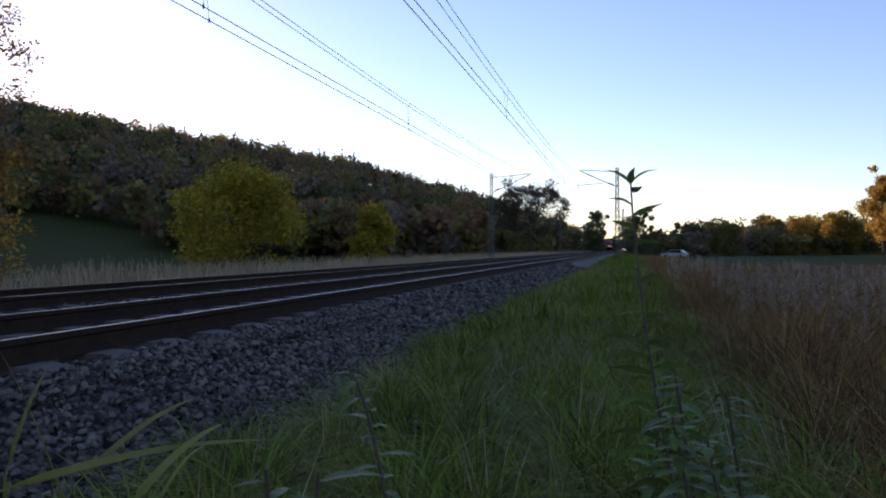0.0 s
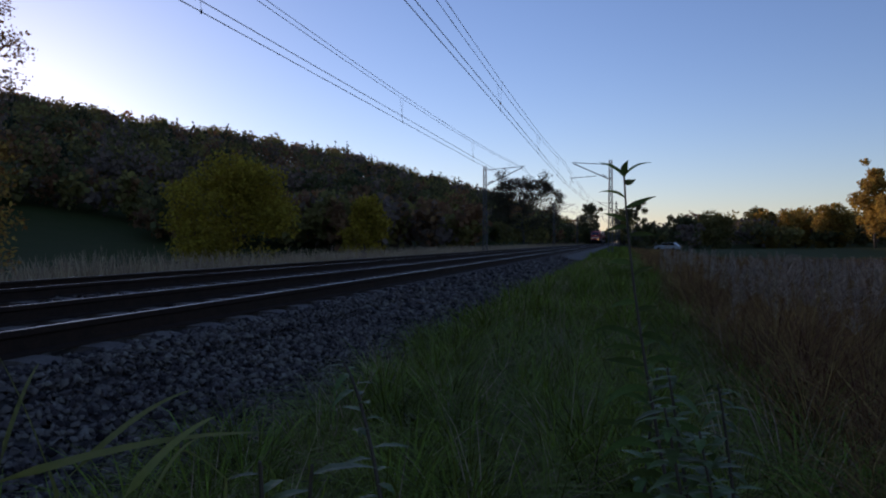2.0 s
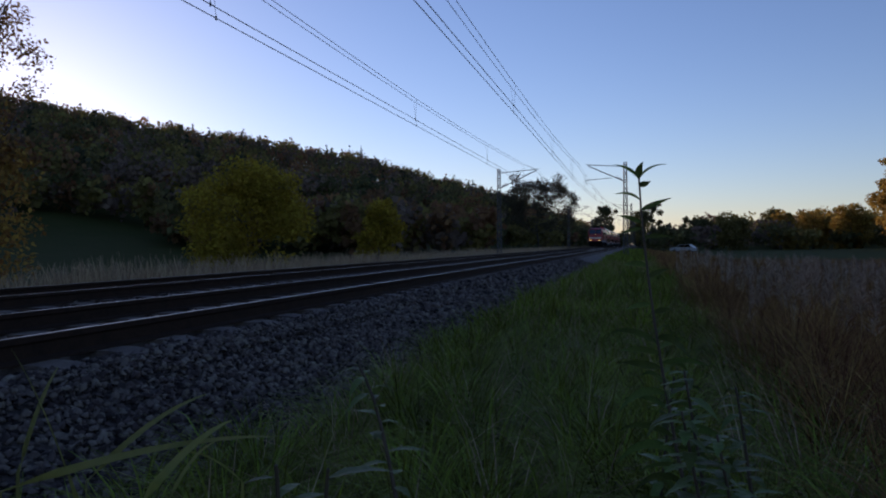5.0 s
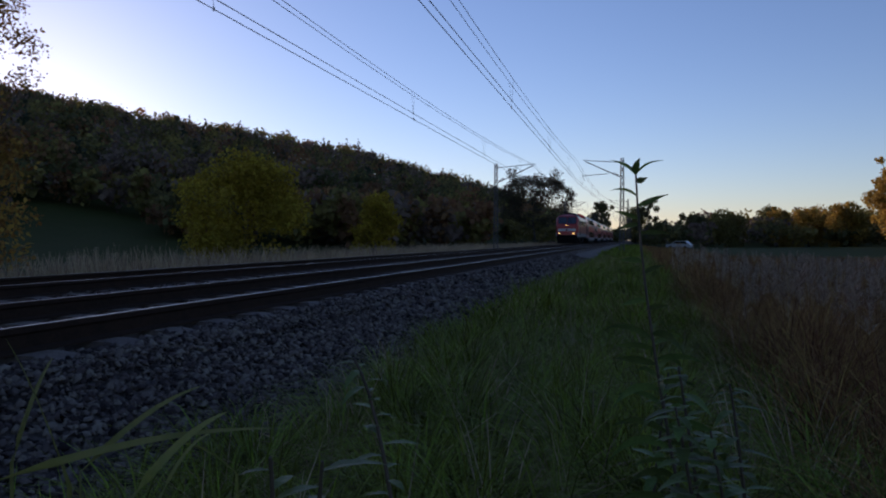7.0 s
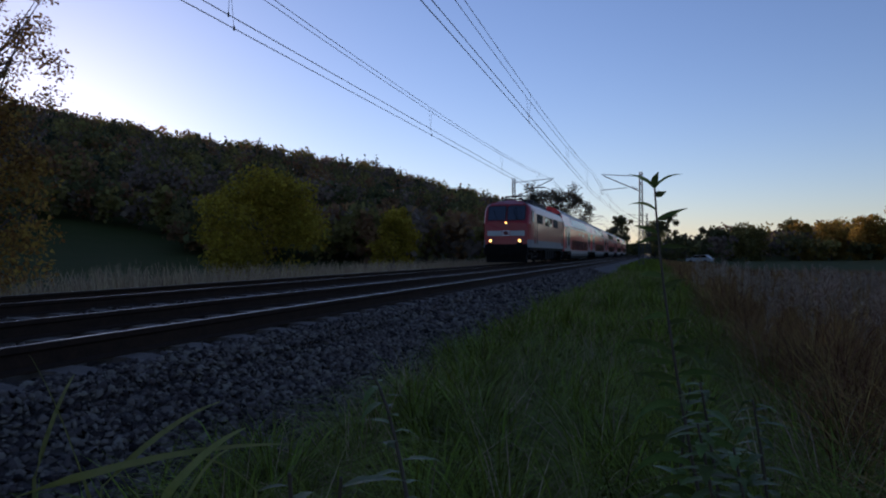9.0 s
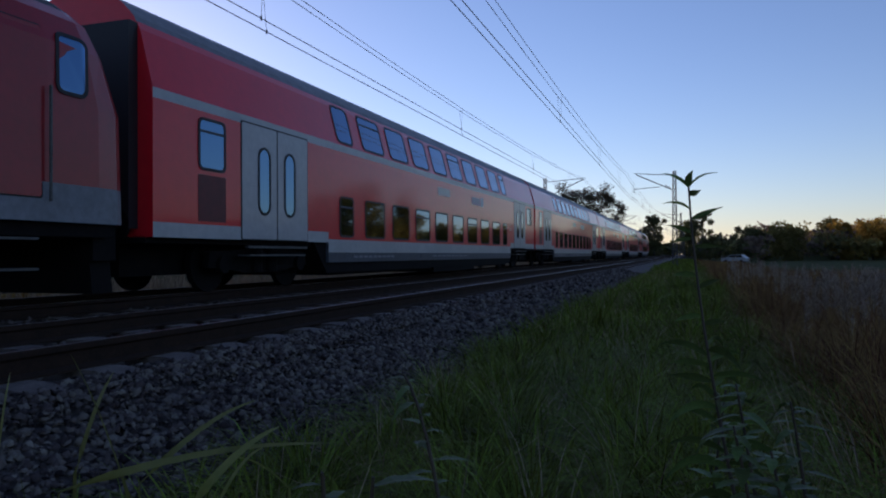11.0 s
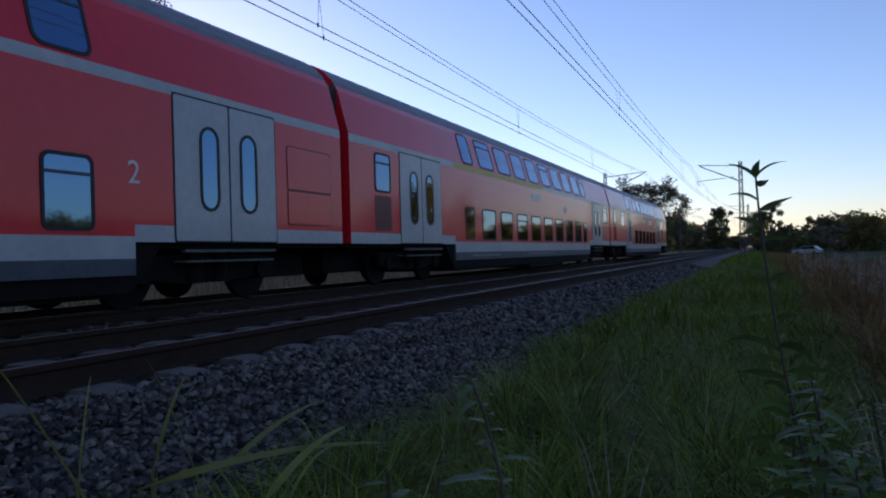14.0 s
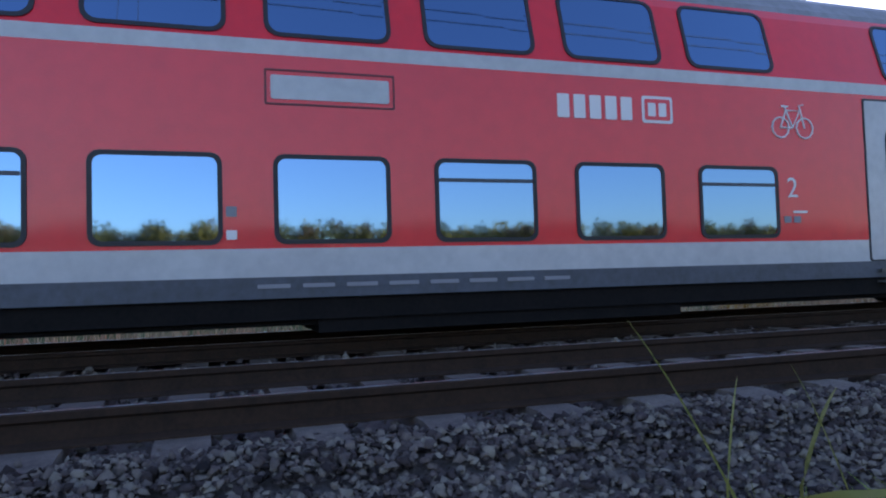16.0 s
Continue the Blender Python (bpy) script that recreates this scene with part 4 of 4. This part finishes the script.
def coach(kind, hatch=False):
    """kind: 'mid', 'first' or 'cab'. u runs from the leading end; x faces both sides."""
    L = 26.8 if kind != "cab" else 27.0
    lab = {"mid": "red double-deck coach with light grey bands and end doors", "first": "red double-deck coach with a yellow first-class stripe", "cab": "red double-deck driving trailer with a sloping cab end"}[kind]
    root = tagged(new("double_deck_coach"), lab, "train coach", "coaches of the passing train")
    low0, low1 = (5.4, 21.7) if kind != "cab" else (5.2, 21.7)
    e0, e1 = 0.16, (L - 0.16 if kind != "cab" else 24.6)
    mats = [M_RED, M_BAND, M_ROOF, M_YELLOW, M_SKIRT]
    v, f, idx = [], [], []
    def seg(u0, u1, levels, shrink0=1.0, shrink1=1.0):
        zs = [z for z, _ in levels]
        for s in (-1, 1):
            for (z0, m), (z1, _) in zip(levels, levels[1:]):
                o = len(v)
                v.extend([(s * side_x(z0) * shrink0, u0, z0), (s * side_x(z0) * shrink1, u1, z0), (s * side_x(z1) * shrink1, u1, z1), (s * side_x(z1) * shrink0, u0, z1)])
                f.append((o, o + 1, o + 2, o + 3) if s > 0 else (o + 3, o + 2, o + 1, o)); idx.append(m)
    top = [(3.86, 0), (3.98, 2), (4.07, 2), (4.17, 2), (4.27, 2), (4.35, 2), (4.42, 2), (4.47, 2), (4.52, 2), (4.56, 2)]
    stripe = 3 if kind == "first" else 1
    up = [(2.87, stripe), (3.02, 0)] + top
    upr = [(2.87, 1), (3.02, 0)] + top
    low = [(0.46, 4), (0.67, 1), (0.95, 0)]
    hi = [(0.88, 1), (1.10, 0)]
    seg(e0, low0, hi + (upr if kind == "first" else up)); seg(low0, 13.9, low + up); seg(13.9, low1, low + upr); seg(low1, e1, hi + (upr if kind == "first" else up))
    # end walls and closing plates
    def endwall(u, z0, m, k=1.0):
        zs = [z0, 3.02, 3.86, 4.07, 4.27, 4.42, 4.52, 4.56]
        o = len(v); pts = [(side_x(z) * k, u, z) for z in zs] + [(-side_x(z) * k, u, z) for z in reversed(zs)]
        v.extend(pts); f.append(tuple(range(o, o + len(pts)))); idx.append(m)
    endwall(e0, 0.88, 0)
    if kind != "cab": endwall(e1, 0.88, 0)
    for u in (low0, low1):
        o = len(v); w_ = side_x(0.46); v.extend([(-w_, u, 0.46), (w_, u, 0.46), (w_, u, 1.0), (-w_, u, 1.0)]); f.append((o, o + 1, o + 2, o + 3)); idx.append(4)
    if kind == "cab":     # sloping, narrowing nose
        N = [(24.6, 1.0), (25.4, 1.0), (26.1, 0.97), (26.6, 0.91), (26.9, 0.80)]
        zt = [4.56, 4.46, 4.12, 3.6, 2.95]
        for (u0, k0), (u1, k1), za, zb in zip(N, N[1:], zt, zt[1:]):
            fr = [0.88, 1.10, 1.9, 2.87, 3.02, 3.86, 4.2, 4.56]
            m8 = [1, 0, 0, 1, 0, 0, 0]
            g0, g1 = lambda z: min(z, za), lambda z: min(z, zb)
            for s in (-1, 1):
                for z0, z1, m in zip(fr, fr[1:], m8):
                    o = len(v)
                    v.extend([(s * side_x(z0) * k0 * (1 if z0 <= za else .6), u0, g0(z0)), (s * side_x(z0) * k1 * (1 if z0 <= zb else .6), u1, g1(z0)), (s * side_x(z1) * k1 * (1 if z1 <= zb else .6), u1, g1(z1)), (s * side_x(z1) * k0 * (1 if z1 <= za else .6), u0, g0(z1))])
                    f.append((o, o + 1, o + 2, o + 3) if s > 0 else (o + 3, o + 2, o + 1, o)); idx.append(m)
        o = len(v); v.extend([(-1.1, 26.9, .88), (1.1, 26.9, .88), (1.08, 26.9, 2.9), (-1.08, 26.9, 2.9)]); f.append((o, o + 1, o + 2, o + 3)); idx.append(0)
    body = put("body", v, f, None, root, mats=mats, idx=idx)
    bm = bmesh.new(); bm.from_mesh(body.data); bmesh.ops.remove_doubles(bm, verts=bm.verts, dist=0.0005); bm.to_mesh(body.data); bm.free()
    Shape().box(-1.33, 1.33, low0 + .02, low1 - .02, 0.24, 0.47).done("underframe", M_BLACK, root, "black underframe")
    Shape().prism([(low0 - .55, .9), (low0 + .02, .9), (low0 + .02, .24)], -1.33, 1.33, "x").done("end_fairing", M_BLACK, root)
    Shape().prism([(low1 + .55, .9), (low1 - .02, .24), (low1 - .02, .9)], -1.33, 1.33, "x").done("end_fairing", M_BLACK, root)
    for a, b in ((e0, low0 - .5), (low1 + .5, e1)): Shape().box(-1.25, 1.25, a, b, .8, .89).done("floor_pan", M_BLACK, root)
    Shape().box(-1.2, 1.2, low0 + .3, low1 - .3, .18, .26).done("belly_plate", M_BLACK, root)
    Shape().box(-.6, .6, e0 + .2, low0 - .6, .3, .85).done("bogie_pivot_beam", M_BLACK, root)
    Shape().box(-.6, .6, low1 + .6, e1 - .2, .3, .85).done("bogie_pivot_beam", M_BLACK, root)
    Shape().box(-1.28, 1.28, 12.3, 16.6, .1, .25).done("equipment_box", M_BLACK, root)
    for u in (3.4, L - 3.5): bogie(root, u)
    if kind == "cab": Shape().box(-1.25, 1.25, 25.2, 26.8, .25, .9).done("snow_plough", M_BLACK, root)
    Shape().box(-1.12, 1.12, -0.02, e0, 1.0, 3.95).done("gangway_bellows", M_RUBBER, root, "dark rubber gangway bellows")
    if kind != "cab": Shape().box(-1.12, 1.12, e1, L + 0.02, 1.0, 3.95).done("gangway_bellows", M_RUBBER, root, "dark rubber gangway bellows")
    for s in (1, -1):
        fx = lambda z, o: s * (side_x(z) + o)
        if kind != "cab":
            window(root, 1.15, 1.85, 1.95, 2.78, s, sash=True)
            lv = panel(rounded(1.15, 1.85, 1.15, 1.88, 0.02, 2), fx, 0.006, "louvre", M_REDDARK, root, "dark red ventilation louvre")
            door(root, 2.3, 4.5, 0.9, 2.89, s); door(root, 22.4, 24.6, 0.9, 2.89, s)
            if hatch:
                for z0, z1 in ((1.2, 1.75), (1.79, 2.5)):
                    panel(rounded(24.93, 26.27, z0 - .02, z1 + .02, 0.04, 2), fx, 0.003, "hatch_gap", M_REDDARK, root)
                    panel(rounded(24.95, 26.25, z0, z1, 0.04, 2), fx, 0.008, "hatch", M_RED, root, "red equipment hatch")
            else: window(root, 24.95, 26.0, 1.98, 2.78, s, sash=(kind == "first"))
            cols = [(5.9, 6.6)] + [(7.2 + 1.65 * k, 8.37 + 1.65 * k) for k in range(8)] + [(20.4, 21.1)]
            if kind == "first": cols = [(6.12, 6.82)] + [(7.42 + 1.63 * k, 8.57 + 1.63 * k) for k in range(8)] + [(20.4, 21.1)]
            for k, (a, b) in enumerate(cols):
                window(root, a, b, 1.0, 1.90, s, sash=k % 3 == 0)
                window(root, a - .05, b + .05, 3.06, 3.92, s, r=0.15, sash=k % 4 == 1)
            lt = 14.0 if s > 0 else 12.0
            panel(rounded(lt - 1.6, lt - 0.45, 2.43, 2.67, 0.02, 2), fx, 0.008, "destination_board", M_BAND, root, "light grey destination board")
            if kind == "mid":
                bars(root, 16.0, 17.0, 2.38, 2.64, s, 5); panel(rounded(17.08, 17.45, 2.36, 2.68, 0.03, 2), fx, 0.007, "emblem", M_WHITE, root)
            else: panel(rounded(17.0, 17.4, 2.18, 2.44, 0.03, 2), fx, 0.007, "emblem", M_WHITE, root)
            figure(root, "2", 21.7, 1.62, 0.42, s)
        else:
            window(root, 1.15, 1.88, 2.0, 2.9, s, sash=True)
            lv = panel(rounded(1.1, 1.92, 1.15, 1.92, 0.02, 2), fx, 0.004, "louvre", M_REDDARK, root, "dark red ventilation louvre")
            for k in range(14):
                y = 1.14 + k * 0.053; panel([(y, 1.18), (y + .02, 1.18), (y + .02, 1.89), (y, 1.89)], fx, 0.012, "louvre_slat", M_RED, lv)
            window(root, 3.35, 4.55, 2.0, 2.84, s, sash=True)
            door(root, 5.75, 7.25, 0.69, 2.79, s); door(root, 19.5, 21.1, 0.69, 2.79, s)
            for k in range(6):
                a = 8.55 + 1.66 * k
                window(root, a, a + 1.18, 0.99, 1.88, s, sash=k in (0, 3, 5)); window(root, a - .06, a + 1.24, 3.06, 3.92, s, r=0.15, sash=k in (0, 2))
            window(root, 5.8, 7.0, 3.06, 3.92, s, r=0.15, sash=True); window(root, 19.9, 21.0, 3.06, 3.92, s, r=0.15)
            window(root, 22.2, 23.1, 1.9, 2.75, s); panel(rounded(22.2, 23.1, 1.15, 1.85, .02, 2), fx, 0.006, "louvre", M_REDDARK, root, "dark red ventilation louvre")
            window(root, 24.5, 25.3, 2.05, 2.9, s, glass=M_DGLASS)
            panel(rounded(11.86, 13.06, 2.43, 2.67, 0.02, 2), fx, 0.008, "destination_board", M_BAND, root, "light grey destination board")
            ring(rounded(11.8, 13.12, 2.37, 2.73, 0.02, 2), rounded(11.82, 13.1, 2.39, 2.71, 0.01, 2), fx, 0.006, "board_frame", M_REDDARK, root)
            bars(root, 15.0, 16.02, 2.38, 2.65, s, 5); panel(rounded(16.1, 16.52, 2.36, 2.68, 0.03, 2), fx, 0.007, "emblem", M_WHITE, root); panel(rounded(16.135, 16.485, 2.395, 2.645, 0.02, 2), fx, 0.010, "emblem_field", M_RED, root); bars(root, 16.18, 16.47, 2.44, 2.60, s, 2)
            panel(rounded(11.42, 11.52, 1.26, 1.36, .01, 2), fx, .008, "sign", M_DIM, root); panel(rounded(11.42, 11.52, 1.04, 1.13, .01, 2), fx, .008, "sign", M_WHITE, root); bars(root, 18.1, 18.4, 1.18, 1.26, s, 2, M_DIM)
            bicycle(root, 18.3, 2.38, s)
            figure(root, "2", 8.1, 1.5, 0.42, s); figure(root, "2", 18.25, 1.5, 0.36, s)
            bars(root, 7.95, 8.25, 1.2, 1.23, s, 1); bars(root, 18.25, 18.55, 1.3, 1.33, s, 1)
        bars(root, low0 + 1.2, low0 + 3.6, 0.55, 0.60, s, 9, M_DIM); bars(root, low0 + 6.5, low0 + 10, 0.56, 0.60, s, 8, M_DIM)
        panel(rounded(10.9, 11.3, 0.52, 0.65, 0.02, 2), fx, 0.01, "filler_flap", M_SKIRT, root)
    return root

def loco():
    L = 16.75
    root = tagged(new("locomotive"), "red electric locomotive with lit headlights and a raised pantograph", "locomotive")
    def hx(z): return float(np.interp(z, [1.0, 3.15, 3.5, 3.75, 3.88, 3.95], [1.5, 1.5, 1.40, 1.15, 0.75, 0.0]))
    def back(z): return float(np.interp(z, [1.0, 2.45, 3.6, 3.8, 3.95], [0.0, 0.05, 0.55, 0.85, 1.3]))
    secs = [(0.0, .86, 1), (0.14, .92, .9), (0.5, .97, .6), (1.3, 1.0, 0.1), (2.2, 1, 0), (14.55, 1, 0), (15.45, 1, -.1), (16.25, .985, -.6), (16.61, .95, -.9), (16.75, .90, -1)]
    zs = [1.02, 1.25, 1.48, 2.45, 2.6, 3.15, 3.35, 3.5, 3.65, 3.75, 3.83, 3.88, 3.92, 3.95]
    v, f, idx = [], [], []
    n = 2 * len(zs)
    for y, k, c in secs:
        ring_ = [(hx(z) * k, z) for z in zs] + [(-hx(z) * k, z) for z in reversed(zs)]
        v += [(x, y + c * back(z), z) for x, z in ring_]
    for i in range(len(secs) - 1):
        for j in range(n - 1):
            z = v[i * n + j][2] * .5 + v[i * n + j + 1][2] * .5
            f.append((i * n + j, i * n + j + 1, (i + 1) * n + j + 1, (i + 1) * n + j)); idx.append(1 if z < 1.44 else 2 if z > 3.6 else 0)
    f += [tuple(range(n - 1, -1, -1)), tuple(range((len(secs) - 1) * n, len(secs) * n))]; idx += [0, 0]
    body = put("body", v, f, None, root, mats=[M_LOCORED, M_SILL, M_LOCOROOF], idx=idx)
    Shape().box(-1.4, 1.4, .25, L - .25, .85, 1.04).done("underframe", M_BLACK, root)
    Shape().box(-1.2, 1.2, 5.8, 10.9, .25, .9).done("transformer_tank", M_BLACK, root)
    for e in (0, 1):
        y = (lambda a: a) if e == 0 else (lambda a: L - a)
        lo, hi_ = sorted((y(0.05), y(0.5)))
        Shape().box(-1.3, 1.3, lo - (.06 if e == 0 else -.06), hi_, .55, 1.22).done("buffer_beam", M_BLACK, root)
        Shape().prism([(-1.25, .12), (1.25, .12), (1.2, .55), (-1.2, .55)], lo + .1, hi_).done("plough", M_BLACK, root)
    for y in (3.9, L - 3.9): bogie(root, y, 0.55, 3.4)
    for e, sg in ((0.05, -1), (L - 0.05, 1)):
        for s in (-1, 1):
            Shape().tube((s * .875, e, 1.06), (s * .875, e + sg * .42, 1.06), .11, n=14).tube((s * .875, e + sg * .42, 1.06), (s * .875, e + sg * .48, 1.06), .25, .24, n=20).done("buffer", M_BLACK, root)
        Shape().box(-.06, .06, min(e, e + sg * .4), max(e, e + sg * .4), .95, 1.08).tube((.25, e, .9), (.3, e + sg * .25, .5), .03).tube((-.25, e, .9), (-.3, e + sg * .25, .5), .03).done("coupling", M_BLACK, root)
    # leading end: band, lamps, windscreens
    face = lambda x, z, o: (x, back(z) - o, z)
    def front(name, out, o, material, label="", parent=root):
        m = len(out)
        return put(name, [face(x, z, o) for x, z in out] + [face(x, z, -.02) for x, z in out], [tuple(range(m - 1, -1, -1))] + [(i, (i + 1) % m, m + (i + 1) % m, m + i) for i in range(m)], material, parent, label)
    for a, b in ((-1.13, -.26), (.26, 1.13)): front("front_band", rounded(a, b, 1.72, 2.02, .02, 2), .012, M_BAND, "light grey band across the front")
    front("emblem", rounded(-.22, .22, 1.72, 2.04, .04), .014, M_WHITE)
    front("emblem_field", rounded(-.16, .16, 1.77, 1.99, .03), .018, M_REDDARK)
    for a, b in ((-1.16, -.03), (.03, 1.16)):
        fr = front("windscreen", rounded(a, b, 2.64, 3.56, .1), .012, M_RUBBER)
        front("pane", rounded(a + .05, b - .05, 2.69, 3.51, .08), .02, M_DGLASS, parent=fr)
        Shape().tube(face((a + b) / 2 + .1, 2.66, .03), face((a + b) / 2 - .25, 3.3, .05), .012).done("wiper", M_BLACK, fr)
    for x, z in ((-.89, 1.42), (.89, 1.42), (0.0, 2.5)):
        y = back(z)
        hd = Shape().tube((x, y + .05, z), (x, y - .05, z), .15 if z < 2 else .11, n=18).done("headlight_rim", M_SKIRT, root)
        Shape().tube((x - (.05 if z < 2 else 0), y - .04, z), (x - (.05 if z < 2 else 0), y - .058, z), .085 if z < 2 else .06, n=16).done("headlight", M_LAMP, hd, "glowing warm headlight")
    Shape().tube((-.7, .2, 1.15), (-1.3, .2, 1.15), .02).tube((.7, .2, 1.15), (1.3, .2, 1.15), .02).done("handrail", M_GALV, root)
    for s in (1, -1):
        fx = lambda z, o: s * (hx(z) + o)
        for a, b in ((.72, 1.2), (L - 1.2, L - .72)): window(root, a, b, 2.55, 3.3, s, f=hx)
        for a in (1.36, L - 2.1):
            d = panel(rounded(a - .02, a + .72, 1.28, 3.3, .04), fx, .003, "cab_door_seal", M_RUBBER, root)
            panel(rounded(a, a + .7, 1.3, 3.28, .04), fx, .01, "cab_door", M_LOCORED, root, "red cab door with handrails")
            for q in (a - .08, a + .78): Shape().tube((s * 1.56, q, 1.25), (s * 1.56, q, 2.6), .018).done("handrail", M_GALV, root)
            Shape().box(s * 1.38, s * 1.52, a + .05, a + .65, .45, .48).done("step", M_GALV, root)
            Shape().box(s * 1.38, s * 1.52, a + .05, a + .65, .8, .83).done("step", M_GALV, root)
        for a, b in ((2.35, 4.8), (9.9, 12.4)):
            g = panel(rounded(a, b, 2.55, 3.12, .03, 2), fx, .008, "grille", M_BLACK, root, "black side ventilation grille")
            for k in range(6):
                z = 2.6 + .085 * k; panel([(a + .05, z), (b - .05, z), (b - .05, z + .03), (a + .05, z + .03)], fx, .02, "slat", M_SKIRT, g)
        for k in range(3): window(root, 5.9 + 1.1 * k, 6.85 + 1.1 * k, 2.5, 3.12, s, f=hx)
        for k in range(4): Shape().box(s * 1.3, s * 1.46, 6.2 + 1.1 * k, 7.0 + 1.1 * k, .35, .85).done("equipment_box", M_BLACK, root)
        bars(root, 1.0, 1.6, 1.5, 1.56, s, 3)
    rf = Shape().box(-.75, .75, 5.2, 11.5, 3.9, 4.12)
    rf.prism([(-.8, 4.1), (.8, 4.1), (.55, 4.25), (-.55, 4.25)], 5.6, 11.1)
    rf.done("roof_hood", M_LOCOROOF, root, "grey roof equipment hood")
    for y in (1.9, 5.0, 11.9, 14.9):
        for x in (-.55, .55):
            q = Shape()
            for k in range(3): q.tube((x, y, 3.9 + .09 * k), (x, y, 3.95 + .09 * k), .09, .06, 10)
            q.done("insulator", M_INSUL, root)
    Shape().tube((-.35, .95, 3.85), (-.35, .95, 4.05), .04).tube((-.35, .8, 4.08), (-.35, 1.1, 4.08), .07, .03).done("horn", M_BLACK, root)
    def panto(y, raise_, sg):
        p = Shape().box(-.6, .6, y - .9, y - .82, 4.05, 4.12).box(-.6, .6, y + .82, y + .9, 4.05, 4.12).box(-.6, -.54, y - .9, y + .9, 4.05, 4.12).box(.54, .6, y - .9, y + .9, 4.05, 4.12)
        zt = 4.12 + raise_; zm = 4.12 + raise_ * .5
        for s in (-1, 1):
            if raise_ > .5:
                p.tube((s * .3, y + sg * .5, 4.12), (s * .45, y - sg * .75, zm), .03).tube((s * .45, y - sg * .75, zm), (s * .35, y + sg * .35, zt), .022)
            else:
                p.tube((s * .3, y + sg * 1.0, 4.15), (s * .45, y - sg * 1.0, 4.25), .03).tube((s * .45, y - sg * 1.0, 4.28), (s * .35, y + sg * 1.0, 4.38), .022)
        top = zt if raise_ > .5 else 4.4
        yy = y + sg * (.35 if raise_ > .5 else 1.0)
        for o in (-.18, .18): p.path([(-.97, yy + o, top - .12), (-.6, yy + o, top + .04), (.6, yy + o, top + .04), (.97, yy + o, top - .12)], .022)
        p.tube((-.35, yy - .2, top), (-.35, yy + .2, top), .02).tube((.35, yy - .2, top), (.35, yy + .2, top), .02)
        p.done("pantograph", M_BLACK, root, "raised pantograph" if raise_ > .5 else "folded pantograph")
    panto(3.4, .1, 1); panto(12.2, 1.5, -1)
    Shape().path([(.2, 2.4, 4.25), (.2, 5.2, 4.3), (.2, 11.6, 4.38), (.2, 14.2, 4.25)], .02).done("roof_cable", M_BLACK, root)
    return root

TRAIN = [loco(), coach("mid"), None, None, coach("first"), coach("cab")]
TRAIN[2] = copy_thing(TRAIN[1], Matrix()); TRAIN[3] = coach("mid", hatch=True)
OFFS = [0.0, 17.15, 43.95, 70.75, 97.55, 124.35]
# front of the train along the line, by time
RUN = [(0, 281.0), (2, 228.0), (4, 174.8), (6, 121.0), (7, 94.0), (8, 68.6), (9, 42.4), (9.5, 29.9), (10, 16.9), (11, -9.0), (12, -34.7), (12.5, -47.5), (13, -60.6), (14, -85.7), (14.5, -97.8), (15, -111.0), (15.5, -122.6), (15.6, -125.25), (15.7, -127.95), (15.8, -130.6), (15.9, -133.15), (16, -135.58)]
def motions():
    for ob, o in zip(TRAIN, OFFS):
        walk(ob, [(t, pose(XF, y + o, ZF)) for t, y in RUN])
motions()
